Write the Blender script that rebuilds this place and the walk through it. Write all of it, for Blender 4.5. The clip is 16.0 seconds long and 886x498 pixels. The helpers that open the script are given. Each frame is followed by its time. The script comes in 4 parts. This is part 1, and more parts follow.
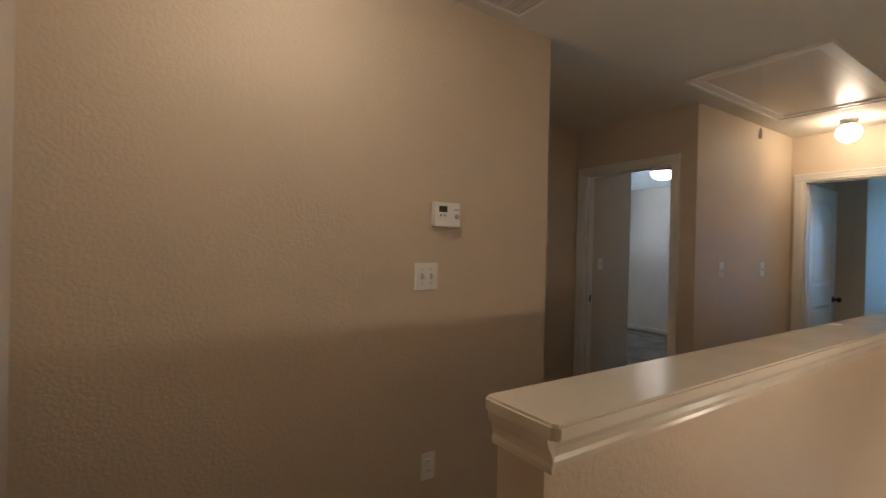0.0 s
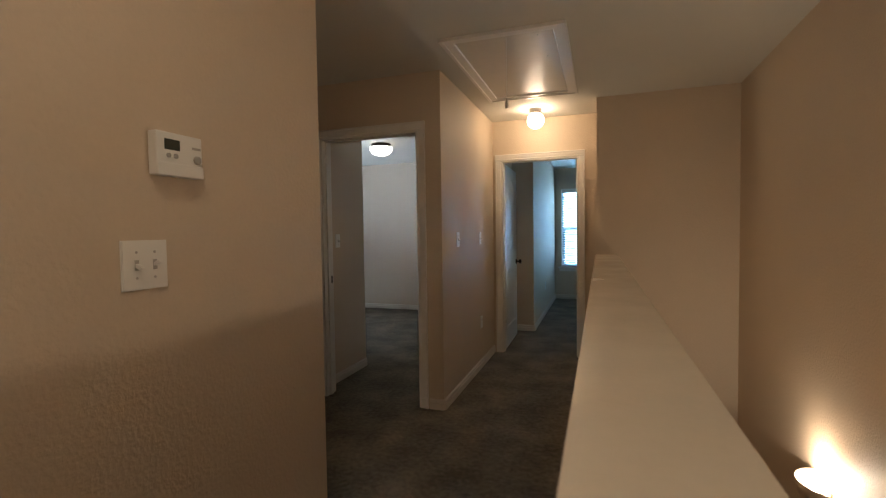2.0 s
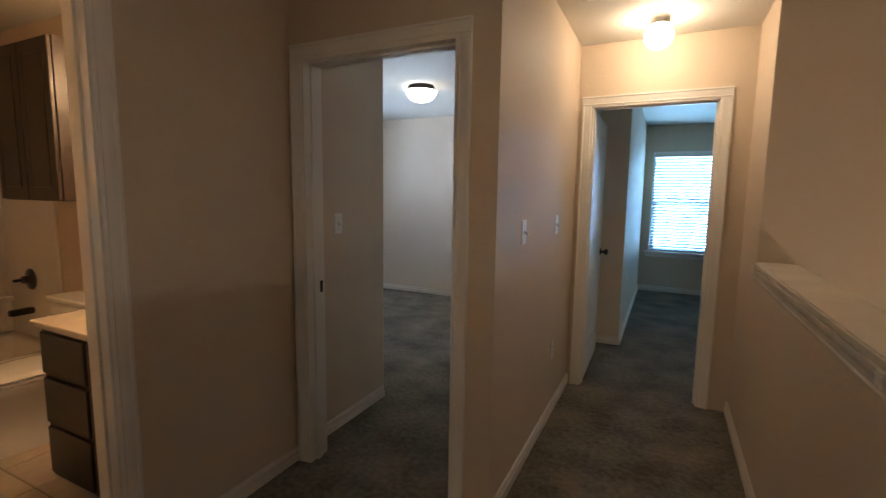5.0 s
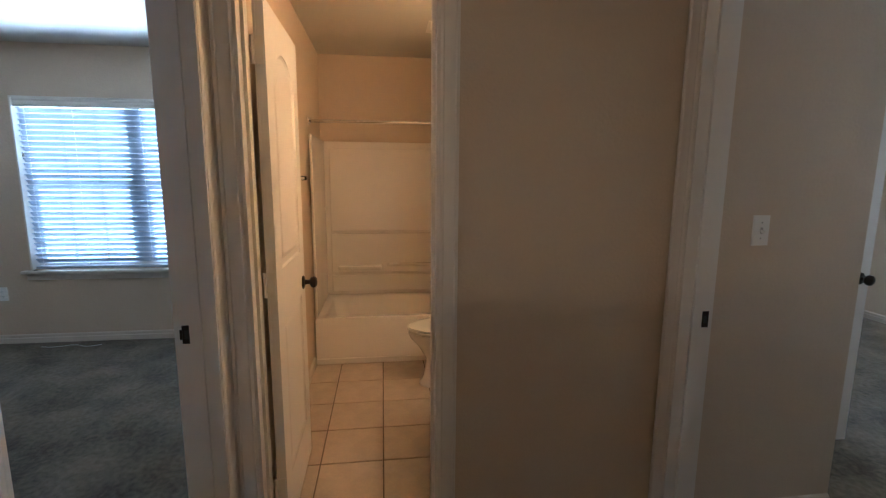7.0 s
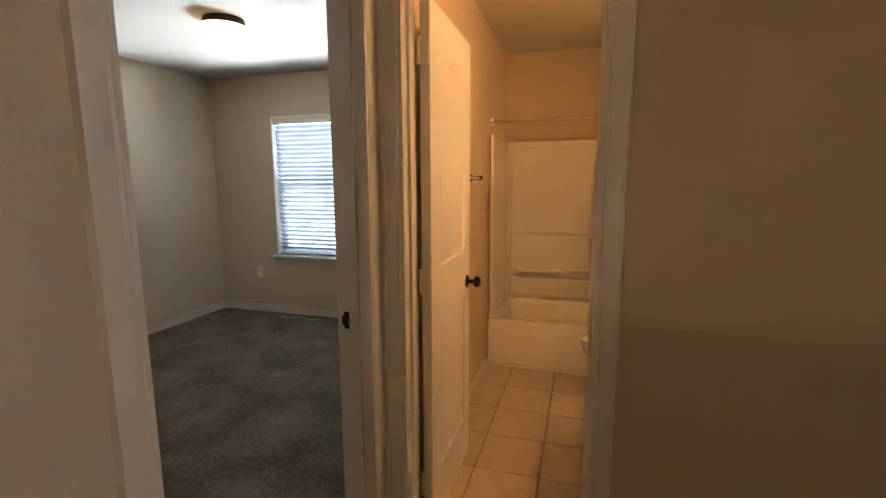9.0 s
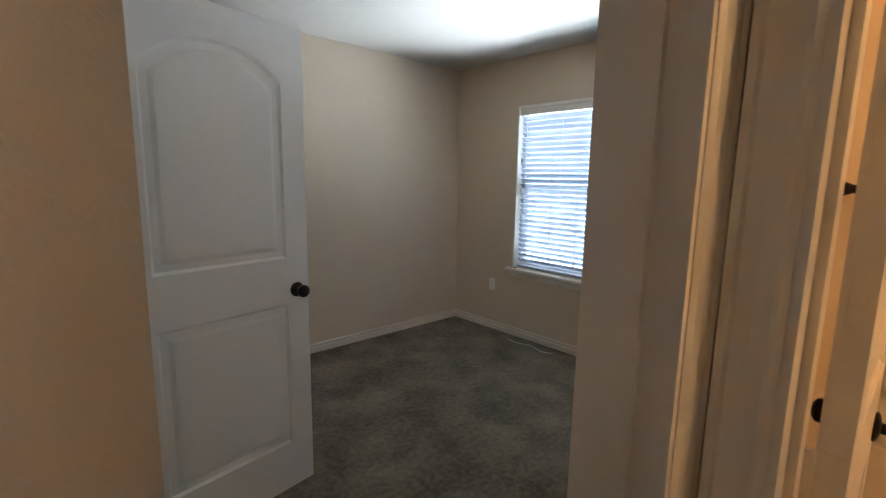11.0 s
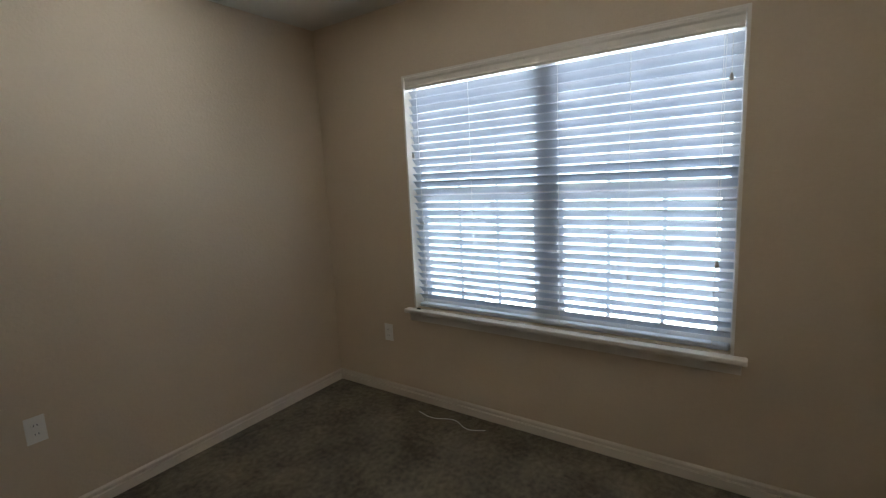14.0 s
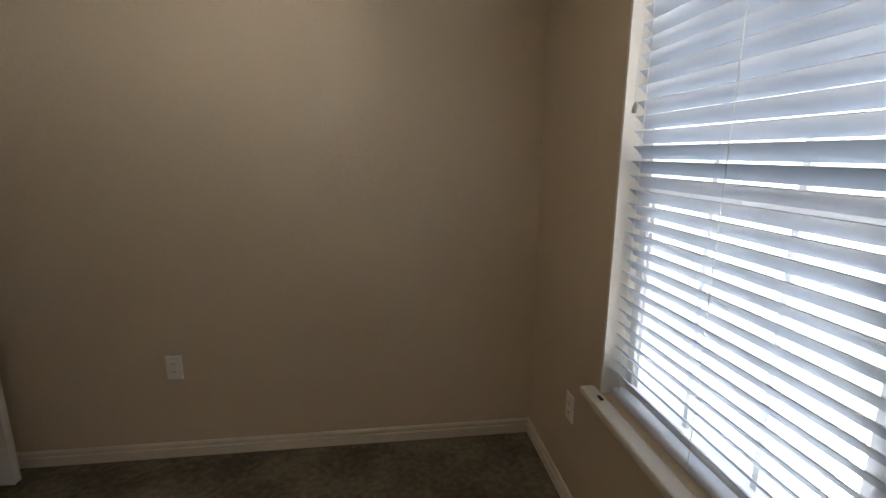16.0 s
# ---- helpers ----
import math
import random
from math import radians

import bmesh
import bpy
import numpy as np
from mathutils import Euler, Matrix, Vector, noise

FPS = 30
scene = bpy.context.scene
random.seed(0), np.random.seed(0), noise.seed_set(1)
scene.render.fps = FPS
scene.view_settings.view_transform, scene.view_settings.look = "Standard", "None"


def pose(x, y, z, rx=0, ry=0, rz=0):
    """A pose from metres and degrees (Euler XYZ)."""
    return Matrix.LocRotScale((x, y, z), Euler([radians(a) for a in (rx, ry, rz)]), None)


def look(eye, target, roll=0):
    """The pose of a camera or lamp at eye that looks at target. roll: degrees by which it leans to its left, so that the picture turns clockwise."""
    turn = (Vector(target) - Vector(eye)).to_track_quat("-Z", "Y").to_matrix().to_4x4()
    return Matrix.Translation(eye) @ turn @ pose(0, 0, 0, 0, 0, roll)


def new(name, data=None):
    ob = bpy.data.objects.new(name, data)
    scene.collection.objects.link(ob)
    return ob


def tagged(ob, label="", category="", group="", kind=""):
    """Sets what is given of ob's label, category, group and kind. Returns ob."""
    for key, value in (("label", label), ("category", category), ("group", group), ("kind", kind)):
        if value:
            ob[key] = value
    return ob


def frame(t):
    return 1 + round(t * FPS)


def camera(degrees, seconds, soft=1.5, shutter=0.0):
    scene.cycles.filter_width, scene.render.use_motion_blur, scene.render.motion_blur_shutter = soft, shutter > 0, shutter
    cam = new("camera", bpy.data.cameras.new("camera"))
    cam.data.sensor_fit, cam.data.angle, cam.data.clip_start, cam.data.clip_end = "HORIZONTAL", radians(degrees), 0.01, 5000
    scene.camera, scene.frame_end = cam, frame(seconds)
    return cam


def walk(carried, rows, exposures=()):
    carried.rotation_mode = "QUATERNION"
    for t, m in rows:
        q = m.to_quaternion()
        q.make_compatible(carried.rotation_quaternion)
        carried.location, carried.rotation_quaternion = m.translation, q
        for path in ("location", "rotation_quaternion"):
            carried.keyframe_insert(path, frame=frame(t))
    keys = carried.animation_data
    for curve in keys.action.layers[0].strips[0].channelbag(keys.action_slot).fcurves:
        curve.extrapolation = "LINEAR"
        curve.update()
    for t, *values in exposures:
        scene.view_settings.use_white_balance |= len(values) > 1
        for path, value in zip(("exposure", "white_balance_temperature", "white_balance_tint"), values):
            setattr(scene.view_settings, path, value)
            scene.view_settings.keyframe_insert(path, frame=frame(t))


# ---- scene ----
cam = camera(88.1, 16.0, soft=1.2, shutter=0.2)
PATH = [
    (0, (0.342, 0.21, 1.355), (-1.314, 1.331, 1.348), 1.3),
    (0.5, (0.342, 0.262, 1.342), (-1.078, 1.669, 1.344), 1.1),
    (1, (0.231, 0.334, 1.315), (-0.943, 1.953, 1.319), 1.0),
    (1.5, (-0.007, 0.444, 1.307), (-0.919, 2.224, 1.283), 0.0),
    (2, (-0.301, 0.456, 1.299), (-0.948, 2.347, 1.222), -0.8),
    (2.5, (-0.546, 0.555, 1.293), (-1.073, 2.481, 1.184), -1.2),
    (3, (-0.762, 0.813, 1.299), (-1.099, 2.778, 1.14), -1.0),
    (3.2, (-0.859, 0.937, 1.296), (-1.151, 2.908, 1.134), -1.0),
    (5.3, (-0.76, 1.936, 1.416), (-1.881, 3.57, 1.144), -0.1),
    (5.5, (-0.819, 2.001, 1.419), (-2.138, 3.476, 1.122), -1.1),
    (6, (-0.783, 2.173, 1.436), (-2.509, 3.129, 1.109), 0.2),
    (6.5, (-0.849, 2.313, 1.435), (-2.729, 2.915, 1.115), -0.3),
    (7, (-0.894, 2.509, 1.423), (-2.853, 2.767, 1.112), 0.4),
    (7.5, (-0.879, 2.67, 1.407), (-2.852, 2.713, 1.081), 1.3),
    (8, (-0.869, 2.722, 1.414), (-2.841, 2.646, 1.088), 0.9),
    (8.5, (-0.874, 2.731, 1.416), (-2.833, 2.48, 1.097), 0.4),
    (9, (-1.018, 2.647, 1.402), (-2.909, 2.067, 1.102), -0.2),
    (9.5, (-1.298, 2.526, 1.435), (-3.002, 1.521, 1.146), -0.6),
    (10, (-1.531, 2.478, 1.43), (-2.892, 1.046, 1.115), 1.3),
    (10.2, (-1.601, 2.435, 1.41), (-2.844, 0.905, 1.072), 1.7),
    (12.3, (-2.042, 1.714, 1.441), (-3.649, 0.55, 1.187), -1.4),
    (12.5, (-2.055, 1.673, 1.438), (-3.688, 0.547, 1.182), -1.7),
    (13, (-2.189, 1.597, 1.426), (-3.855, 0.52, 1.168), -2.6),
    (13.5, (-2.523, 1.513, 1.424), (-4.178, 0.422, 1.158), -2.9),
    (14, (-2.845, 1.355, 1.437), (-4.472, 0.233, 1.129), -2.8),
    (14.5, (-3.296, 1.317, 1.395), (-4.795, 0.026, 1.096), -2.0),
    (15, (-3.635, 1.243, 1.39), (-4.906, -0.27, 1.084), -1.3),
    (15.5, (-3.96, 1.129, 1.383), (-4.792, -0.66, 1.056), -0.1),
    (16, (-4.325, 0.974, 1.442), (-4.574, -0.968, 1.032), 0.3),
]
walk(cam, [(t, look(eye, target, roll)) for t, eye, target, roll in PATH],
     exposures=[(0.0, 0.3, 5300, 11), (1.5, 0.2, 5700, 12), (3.0, 0.3, 5600, 12), (5.4, 0.8, 5450, 12), (6.0, 1.3, 5400, 12), (6.5, 1.35, 5300, 12), (7.0, 1.0, 5000, 11), (8.0, 0.85, 6100, 12), (9.0, 0.95, 6800, 15), (10.2, 0.95, 6000, 14), (12.4, 0.65, 7000, 16), (13.5, 0.4, 7100, 16), (14.5, 0.25, 7000, 17), (15.0, 0.0, 7000, 17), (16.0, 0.25, 8100, 21)])

# ---- world and daylight ----
world = bpy.data.worlds.new("world")
scene.world = world
world.use_nodes = True
wn = world.node_tree
sky = wn.nodes.new("ShaderNodeTexSky")
sky.sky_type = "NISHITA"
sky.sun_disc = False
sky.sun_elevation, sky.sun_rotation = radians(48), radians(120)
wn.links.new(sky.outputs[0], wn.nodes["Background"].inputs[0])
wn.nodes["Background"].inputs[1].default_value = 0.12
sun = new("sun", bpy.data.lights.new("sun", "SUN"))
sun.data.energy, sun.data.angle, sun.data.color = 2.0, radians(3), (1, 0.95, 0.88)
sun.matrix_world = look((0, 0, 0), (-0.58, 0.33, -0.74))

DAY = (0.81, 0.92, 1.0)
WARM = (1.0, 0.77, 0.5)


def outdoor_area_lamp(name, m, w, h, watts, color=DAY):
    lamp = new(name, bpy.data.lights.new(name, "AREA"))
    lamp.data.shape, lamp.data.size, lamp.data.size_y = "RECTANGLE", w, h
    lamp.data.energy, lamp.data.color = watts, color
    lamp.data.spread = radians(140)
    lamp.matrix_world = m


def bulb_light(name, p, watts, radius=0.04, color=WARM):
    lamp = new(name, bpy.data.lights.new(name, "POINT"))
    lamp.data.energy, lamp.data.color, lamp.data.shadow_soft_size = watts, color, radius
    lamp.location = p


outdoor_area_lamp("daylight_c", look((-5.65, 0.45, 0.9), (0, 0.45, 0.5)), 4.4, 4.2, 125, (0.6, 0.82, 1.0))
# added fill lamp below the window, standing in for bounce off sunlit ground
outdoor_area_lamp("ground_fill_c", look((-8.0, 0.45, -1.1), (-5.06, 0.45, 1.38)), 4.6, 2.2, 350, (0.8, 0.91, 1.0))
outdoor_area_lamp("daylight_a", look((-5.6, 5.7, 1.45), (0, 5.7, 0.65)), 3.2, 3.2, 420, (0.75, 0.88, 1.0))
outdoor_area_lamp("daylight_b", look((-0.5, 9.87, 1.45), (-0.5, 4.3, 0.65)), 2.4, 3.2, 270, (0.42, 0.74, 1.0))
bulb_light("sconce_bulb_high", (0.69, 1.7, 1.115), 9, 0.035)
bulb_light("sconce_bulb_low", (0.697, 3.15, 0.06), 13, 0.014)
HALL_GLOW, ROOM_GLOW, BATH_GLOW = 36.0, 8.0, 66.0


# ---- materials ----
def nodes_of(name):
    m = bpy.data.materials.new(name)
    m.use_nodes = True
    return m, m.node_tree, m.node_tree.nodes["Principled BSDF"]


def surface(name, color, rough=0.6, metal=0.0, vary=0.08, scale=6.0, grain=160.0, bump=0.1, dist=0.002, spec=0.5, random_piece=0.0):
    """A painted or plain surface: colour varies at a large and a fine scale, with fine relief."""
    m, t, b = nodes_of(name)
    n, l = t.nodes, t.links
    co = n.new("ShaderNodeTexCoord")
    big, fine = n.new("ShaderNodeTexNoise"), n.new("ShaderNodeTexNoise")
    big.inputs["Scale"].default_value, big.inputs["Detail"].default_value = scale, 4
    fine.inputs["Scale"].default_value, fine.inputs["Detail"].default_value = grain, 3
    l.new(co.outputs["Object"], big.inputs["Vector"])
    l.new(co.outputs["Object"], fine.inputs["Vector"])
    add = n.new("ShaderNodeMath")
    add.operation = "MULTIPLY_ADD"
    l.new(fine.outputs[0], add.inputs[0])
    add.inputs[1].default_value = 0.4
    l.new(big.outputs[0], add.inputs[2])
    ramp = n.new("ShaderNodeMapRange")
    ramp.inputs[1].default_value, ramp.inputs[2].default_value = 0.4, 1.0
    ramp.inputs[3].default_value, ramp.inputs[4].default_value = 1 - vary, 1 + vary
    l.new(add.outputs[0], ramp.inputs[0])
    mul = n.new("ShaderNodeVectorMath")
    mul.operation = "SCALE"
    mul.inputs[0].default_value = color
    if random_piece:
        info, r2, m2 = n.new("ShaderNodeObjectInfo"), n.new("ShaderNodeMapRange"), n.new("ShaderNodeMath")
        r2.inputs[3].default_value, r2.inputs[4].default_value = 1 - random_piece, 1 + random_piece
        m2.operation = "MULTIPLY"
        l.new(info.outputs["Random"], r2.inputs[0])
        l.new(r2.outputs[0], m2.inputs[0])
        l.new(ramp.outputs[0], m2.inputs[1])
        l.new(m2.outputs[0], mul.inputs["Scale"])
    else:
        l.new(ramp.outputs[0], mul.inputs["Scale"])
    l.new(mul.outputs[0], b.inputs["Base Color"])
    rr = n.new("ShaderNodeMapRange")
    rr.inputs[3].default_value, rr.inputs[4].default_value = max(0.03, rough - 0.08), min(1, rough + 0.08)
    l.new(big.outputs[0], rr.inputs[0])
    l.new(rr.outputs[0], b.inputs["Roughness"])
    b.inputs["Metallic"].default_value = metal
    b.inputs["Specular IOR Level"].default_value = spec
    if bump:
        bp = n.new("ShaderNodeBump")
        bp.inputs["Strength"].default_value, bp.inputs["Distance"].default_value = bump, dist
        l.new(fine.outputs[0], bp.inputs["Height"])
        l.new(bp.outputs[0], b.inputs["Normal"])
    return m


def carpet_material():
    m, t, b = nodes_of("carpet")
    n, l = t.nodes, t.links
    co = n.new("ShaderNodeTexCoord")
    tuft, patch, mid = n.new("ShaderNodeTexNoise"), n.new("ShaderNodeTexNoise"), n.new("ShaderNodeTexNoise")
    for node, s, d in ((tuft, 230, 3), (patch, 3.4, 6), (mid, 34, 5)):
        node.inputs["Scale"].default_value, node.inputs["Detail"].default_value = s, d
        l.new(co.outputs["Object"], node.inputs["Vector"])
    patch.inputs["Distortion"].default_value = 0.2
    a, c = n.new("ShaderNodeMath"), n.new("ShaderNodeMath")
    a.operation = c.operation = "MULTIPLY_ADD"
    a.inputs[1].default_value, c.inputs[1].default_value = 0.7, 0.75
    l.new(tuft.outputs[0], a.inputs[0])
    l.new(patch.outputs[0], a.inputs[2])
    l.new(mid.outputs[0], c.inputs[0])
    l.new(a.outputs[0], c.inputs[2])
    ramp = n.new("ShaderNodeValToRGB")
    ramp.color_ramp.elements[0].position, ramp.color_ramp.elements[0].color = 0.15, (0.066, 0.056, 0.038, 1)
    ramp.color_ramp.elements[1].position, ramp.color_ramp.elements[1].color = 0.9, (0.24, 0.203, 0.145, 1)
    span = n.new("ShaderNodeMapRange")
    span.inputs[1].default_value, span.inputs[2].default_value = 0.88, 1.58
    l.new(c.outputs[0], span.inputs[0])
    l.new(span.outputs[0], ramp.inputs[0])
    l.new(ramp.outputs[0], b.inputs["Base Color"])
    b.inputs["Roughness"].default_value = 0.95
    b.inputs["Specular IOR Level"].default_value = 0.1
    b.inputs["Sheen Weight"].default_value = 0.15
    bp = n.new("ShaderNodeBump")
    bp.inputs["Strength"].default_value, bp.inputs["Distance"].default_value = 0.8, 0.006
    l.new(a.outputs[0], bp.inputs["Height"])
    l.new(bp.outputs[0], b.inputs["Normal"])
    return m


def glow(name, color, strength):
    m, t, b = nodes_of(name)
    b.inputs["Base Color"].default_value = (0.8, 0.8, 0.78, 1)
    b.inputs["Emission Color"].default_value = (*color, 1)
    b.inputs["Emission Strength"].default_value = strength
    b.inputs["Roughness"].default_value = 0.3
    return m


def slat_material():
    m, t, b = nodes_of("blind_slat")
    n, l = t.nodes, t.links
    b.inputs["Base Color"].default_value = (0.58, 0.63, 0.7, 1)
    b.inputs["Roughness"].default_value = 0.45
    tr, mix = n.new("ShaderNodeBsdfTranslucent"), n.new("ShaderNodeMixShader")
    tr.inputs[0].default_value = (0.6, 0.75, 0.95, 1)
    mix.inputs[0].default_value = 0.06
    l.new(b.outputs[0], mix.inputs[1])
    l.new(tr.outputs[0], mix.inputs[2])
    l.new(mix.outputs[0], n["Material Output"].inputs["Surface"])
    return m


def glass_material():
    m, t, b = nodes_of("window_glass")
    b.inputs["Base Color"].default_value = (0.95, 0.97, 0.97, 1)
    b.inputs["Roughness"].default_value = 0.02
    b.inputs["Transmission Weight"].default_value = 1.0
    b.inputs["IOR"].default_value = 1.02
    return m


WALL = surface("wall_paint_beige", (0.61, 0.5, 0.375), 0.6, vary=0.05, scale=1.2, grain=75, bump=0.55, dist=0.004, spec=0.35)
CEIL = surface("ceiling_paint", (0.64, 0.61, 0.54), 0.75, vary=0.03, scale=1.5, grain=110, bump=0.25, dist=0.003, spec=0.25)
TRIM = surface("trim_paint_white", (0.76, 0.72, 0.66), 0.34, vary=0.03, scale=4, grain=60, bump=0.04)
BASEPAINT = surface("baseboard_paint_cream", (0.66, 0.59, 0.5), 0.4, vary=0.05, scale=3, grain=60, bump=0.05)
CAP = surface("cap_paint_cream", (0.74, 0.67, 0.56), 0.24, vary=0.04, scale=5, grain=70, bump=0.05)
DOOR = surface("door_paint_white", (0.78, 0.76, 0.73), 0.36, vary=0.03, scale=3, grain=120, bump=0.06)
CARPET = carpet_material()
TILE = surface("bath_tile", (0.52, 0.43, 0.34), 0.3, vary=0.16, scale=9, grain=60, bump=0.06, random_piece=0.07)
GROUT = surface("grout", (0.2, 0.16, 0.12), 0.9, vary=0.15, scale=20)
BRONZE = surface("dark_bronze", (0.03, 0.025, 0.022), 0.32, metal=0.8, vary=0.2, scale=30, bump=0)
CHROME = surface("chrome", (0.75, 0.73, 0.7), 0.18, metal=1.0, vary=0.04, bump=0)
NICKEL = surface("brushed_nickel", (0.6, 0.57, 0.52), 0.35, metal=1.0, vary=0.06, bump=0)
PLASTIC = surface("white_plastic", (0.8, 0.78, 0.74), 0.3, vary=0.02, bump=0)
PLASTIC_GREY = surface("grey_plastic", (0.42, 0.4, 0.37), 0.4, vary=0.03, bump=0)
SCREEN = surface("dark_display", (0.05, 0.055, 0.045), 0.15, vary=0.05, bump=0)
PORCELAIN = surface("porcelain", (0.8, 0.78, 0.74), 0.1, vary=0.02, bump=0)
ACRYLIC = surface("tub_acrylic", (0.78, 0.74, 0.68), 0.22, vary=0.03, scale=3, bump=0.02)
DARKWOOD = surface("dark_stained_wood", (0.03, 0.02, 0.016), 0.4, vary=0.3, scale=12, grain=90, bump=0.1)
COUNTER = surface("cultured_marble", (0.72, 0.63, 0.5), 0.2, vary=0.08, scale=10, bump=0)
BLACK = surface("black_enamel", (0.012, 0.012, 0.013), 0.12, vary=0.1, bump=0)
BLACKMATT = surface("black_rubber", (0.02, 0.02, 0.02), 0.6, vary=0.1, bump=0)
LAMINATE = surface("laminate_counter", (0.42, 0.33, 0.25), 0.35, vary=0.2, scale=25, bump=0)
SPLASH = surface("splash_tile", (0.4, 0.32, 0.25), 0.4, vary=0.2, scale=14, random_piece=0.08)
SLAT = slat_material()
VINYL = surface("window_vinyl", (0.8, 0.8, 0.8), 0.35, vary=0.02, bump=0)
CORD = surface("blind_cord", (0.8, 0.8, 0.78), 0.7, vary=0.05, bump=0)
GLASS = glass_material()
SHELL = surface("sconce_ceramic", (0.62, 0.5, 0.36), 0.45, vary=0.06, bump=0.03)
HALLGLASS = glow("hall_globe_glass", (1.0, 0.72, 0.42), HALL_GLOW)
ROOMGLASS_A = glow("room_dome_glass_a", (1.0, 0.86, 0.66), ROOM_GLOW)
ROOMGLASS_C = glow("room_dome_glass_c", (1.0, 0.66, 0.36), ROOM_GLOW * 0.18)
ROOMGLASS_L = glow("landing_dome_glass", WARM, 15.0)
BATHGLASS = glow("bath_globe_glass", (1.0, 0.58, 0.24), BATH_GLOW)
BULB = glow("sconce_bulb", (1.0, 0.8, 0.55), 25.0)
KITCHEN = glow("kitchen_fill_glass", (1.0, 0.8, 0.6), 12.0)
GRASS = surface("lawn", (0.06, 0.1, 0.03), 0.9, vary=0.4, scale=3, grain=40)


# ---- mesh helpers ----
def box(bm, x0, x1, y0, y1, z0, z1, m=None):
    vs = [bm.verts.new((x, y, z)) for z in (z0, z1) for y in (y0, y1) for x in (x0, x1)]
    for f in ((0, 2, 3, 1), (4, 5, 7, 6), (0, 1, 5, 4), (2, 6, 7, 3), (0, 4, 6, 2), (1, 3, 7, 5)):
        bm.faces.new([vs[i] for i in f])
    if m is not None:
        bmesh.ops.transform(bm, matrix=m, verts=vs)
    return vs


def bevelled(x0, x1, y0, y1, z0, z1, r=0.004, seg=2):
    bm = bmesh.new()
    box(bm, x0, x1, y0, y1, z0, z1)
    bmesh.ops.bevel(bm, geom=list(bm.edges), offset=r, segments=seg, affect="EDGES", profile=0.5)
    return bm


def lathe(profile, seg=24, m=None, bm=None):
    """profile: (radius, z) from bottom to top, turned about z."""
    bm = bm or bmesh.new()
    rings, made = [], []
    for r, z in profile:
        if r < 1e-5:
            ring = [bm.verts.new((0, 0, z))]
        else:
            ring = [bm.verts.new((r * math.cos(2 * math.pi * i / seg), r * math.sin(2 * math.pi * i / seg), z)) for i in range(seg)]
        rings.append(ring)
        made += ring
    for a, b in zip(rings, rings[1:]):
        for i in range(seg):
            j = (i + 1) % seg
            q = [a[i % len(a)], a[j % len(a)], b[j % len(b)], b[i % len(b)]]
            q = [v for k, v in enumerate(q) if v not in q[:k]]
            if len(q) > 2:
                bm.faces.new(q)
    if m is not None:
        bmesh.ops.transform(bm, matrix=m, verts=made)
    return bm


def prism(bm, points, axis_fn, a, b):
    """Extrudes a closed outline from a to b; axis_fn(u, v, w) gives the place."""
    lo = [bm.verts.new(axis_fn(u, v, a)) for u, v in points]
    hi = [bm.verts.new(axis_fn(u, v, b)) for u, v in points]
    n = len(points)
    for i in range(n):
        bm.faces.new((lo[i], lo[(i + 1) % n], hi[(i + 1) % n], hi[i]))
    bm.faces.new(lo)
    bm.faces.new(hi[::-1])
    return lo + hi


def mesh_object(name, bm, material, smooth=False):
    bmesh.ops.recalc_face_normals(bm, faces=bm.faces)
    me = bpy.data.meshes.new(name)
    bm.to_mesh(me)
    bm.free()
    me.materials.append(material)
    if smooth:
        for p in me.polygons:
            p.use_smooth = True
        me.set_sharp_from_angle(angle=radians(40))
    return new(name, me)


def part(name, bm, material, parent, label="", smooth=False):
    ob = mesh_object(name, bm, material, smooth)
    ob.parent = parent
    if label:
        ob["label"] = label
    return ob


def structure(name, bm, material, label, category):
    return tagged(mesh_object(name, bm, material), label, category, kind="structure")


def thing(name, m, label, category, group="", kind=""):
    ob = new(name)
    ob.matrix_world = m
    ob.empty_display_size = 0.1
    return tagged(ob, label, category, group, kind)


def tube(name, points, radius, material, parent=None):
    cu = bpy.data.curves.new(name, "CURVE")
    cu.dimensions, cu.bevel_depth, cu.bevel_resolution = "3D", radius, 2
    sp = cu.splines.new("BEZIER")
    sp.bezier_points.add(len(points) - 1)
    for bp, p in zip(sp.bezier_points, points):
        bp.co, bp.handle_left_type, bp.handle_right_type = p, "AUTO", "AUTO"
    ob = new(name, cu)
    cu.materials.append(material)
    dg = bpy.context.evaluated_depsgraph_get()
    me = bpy.data.meshes.new_from_object(ob.evaluated_get(dg))
    bpy.data.objects.remove(ob)
    ob = new(name, me)
    ob.parent = parent
    return ob


# ---- large structure ----
H, T, DH = 2.44, 0.12, 2.035
XW, XB = -1.32, -1.37          # hall's west faces: thermostat wall, switch wall
YC, YA, YB = 1.98, 3.56, 5.245  # fronts of the walls with the three bedroom doors
XBATH, XEXT = -2.44, -5.06
XE = 0.76                       # stairwell's east wall


def wall(name, x0, x1, y0, y1, openings=(), z0=0.0, z1=H, label="beige painted wall with fine roller texture"):
    """A straight wall; openings (a, b, bottom, top) along its longer side go right through it."""
    bm = bmesh.new()
    along_x = (x1 - x0) > (y1 - y0)
    a, end = (x0, x1) if along_x else (y0, y1)

    def piece(s, e, lo, hi):
        if e - s > 1e-4 and hi - lo > 1e-4:
            box(bm, s, e, y0, y1, lo, hi) if along_x else box(bm, x0, x1, s, e, lo, hi)

    for s, e, lo, hi in sorted(openings):
        piece(a, s, z0, z1)
        piece(s, e, z0, lo)
        piece(s, e, hi, z1)
        a = e
    piece(a, end, z0, z1)
    return structure(name, bm, WALL, label, "wall")


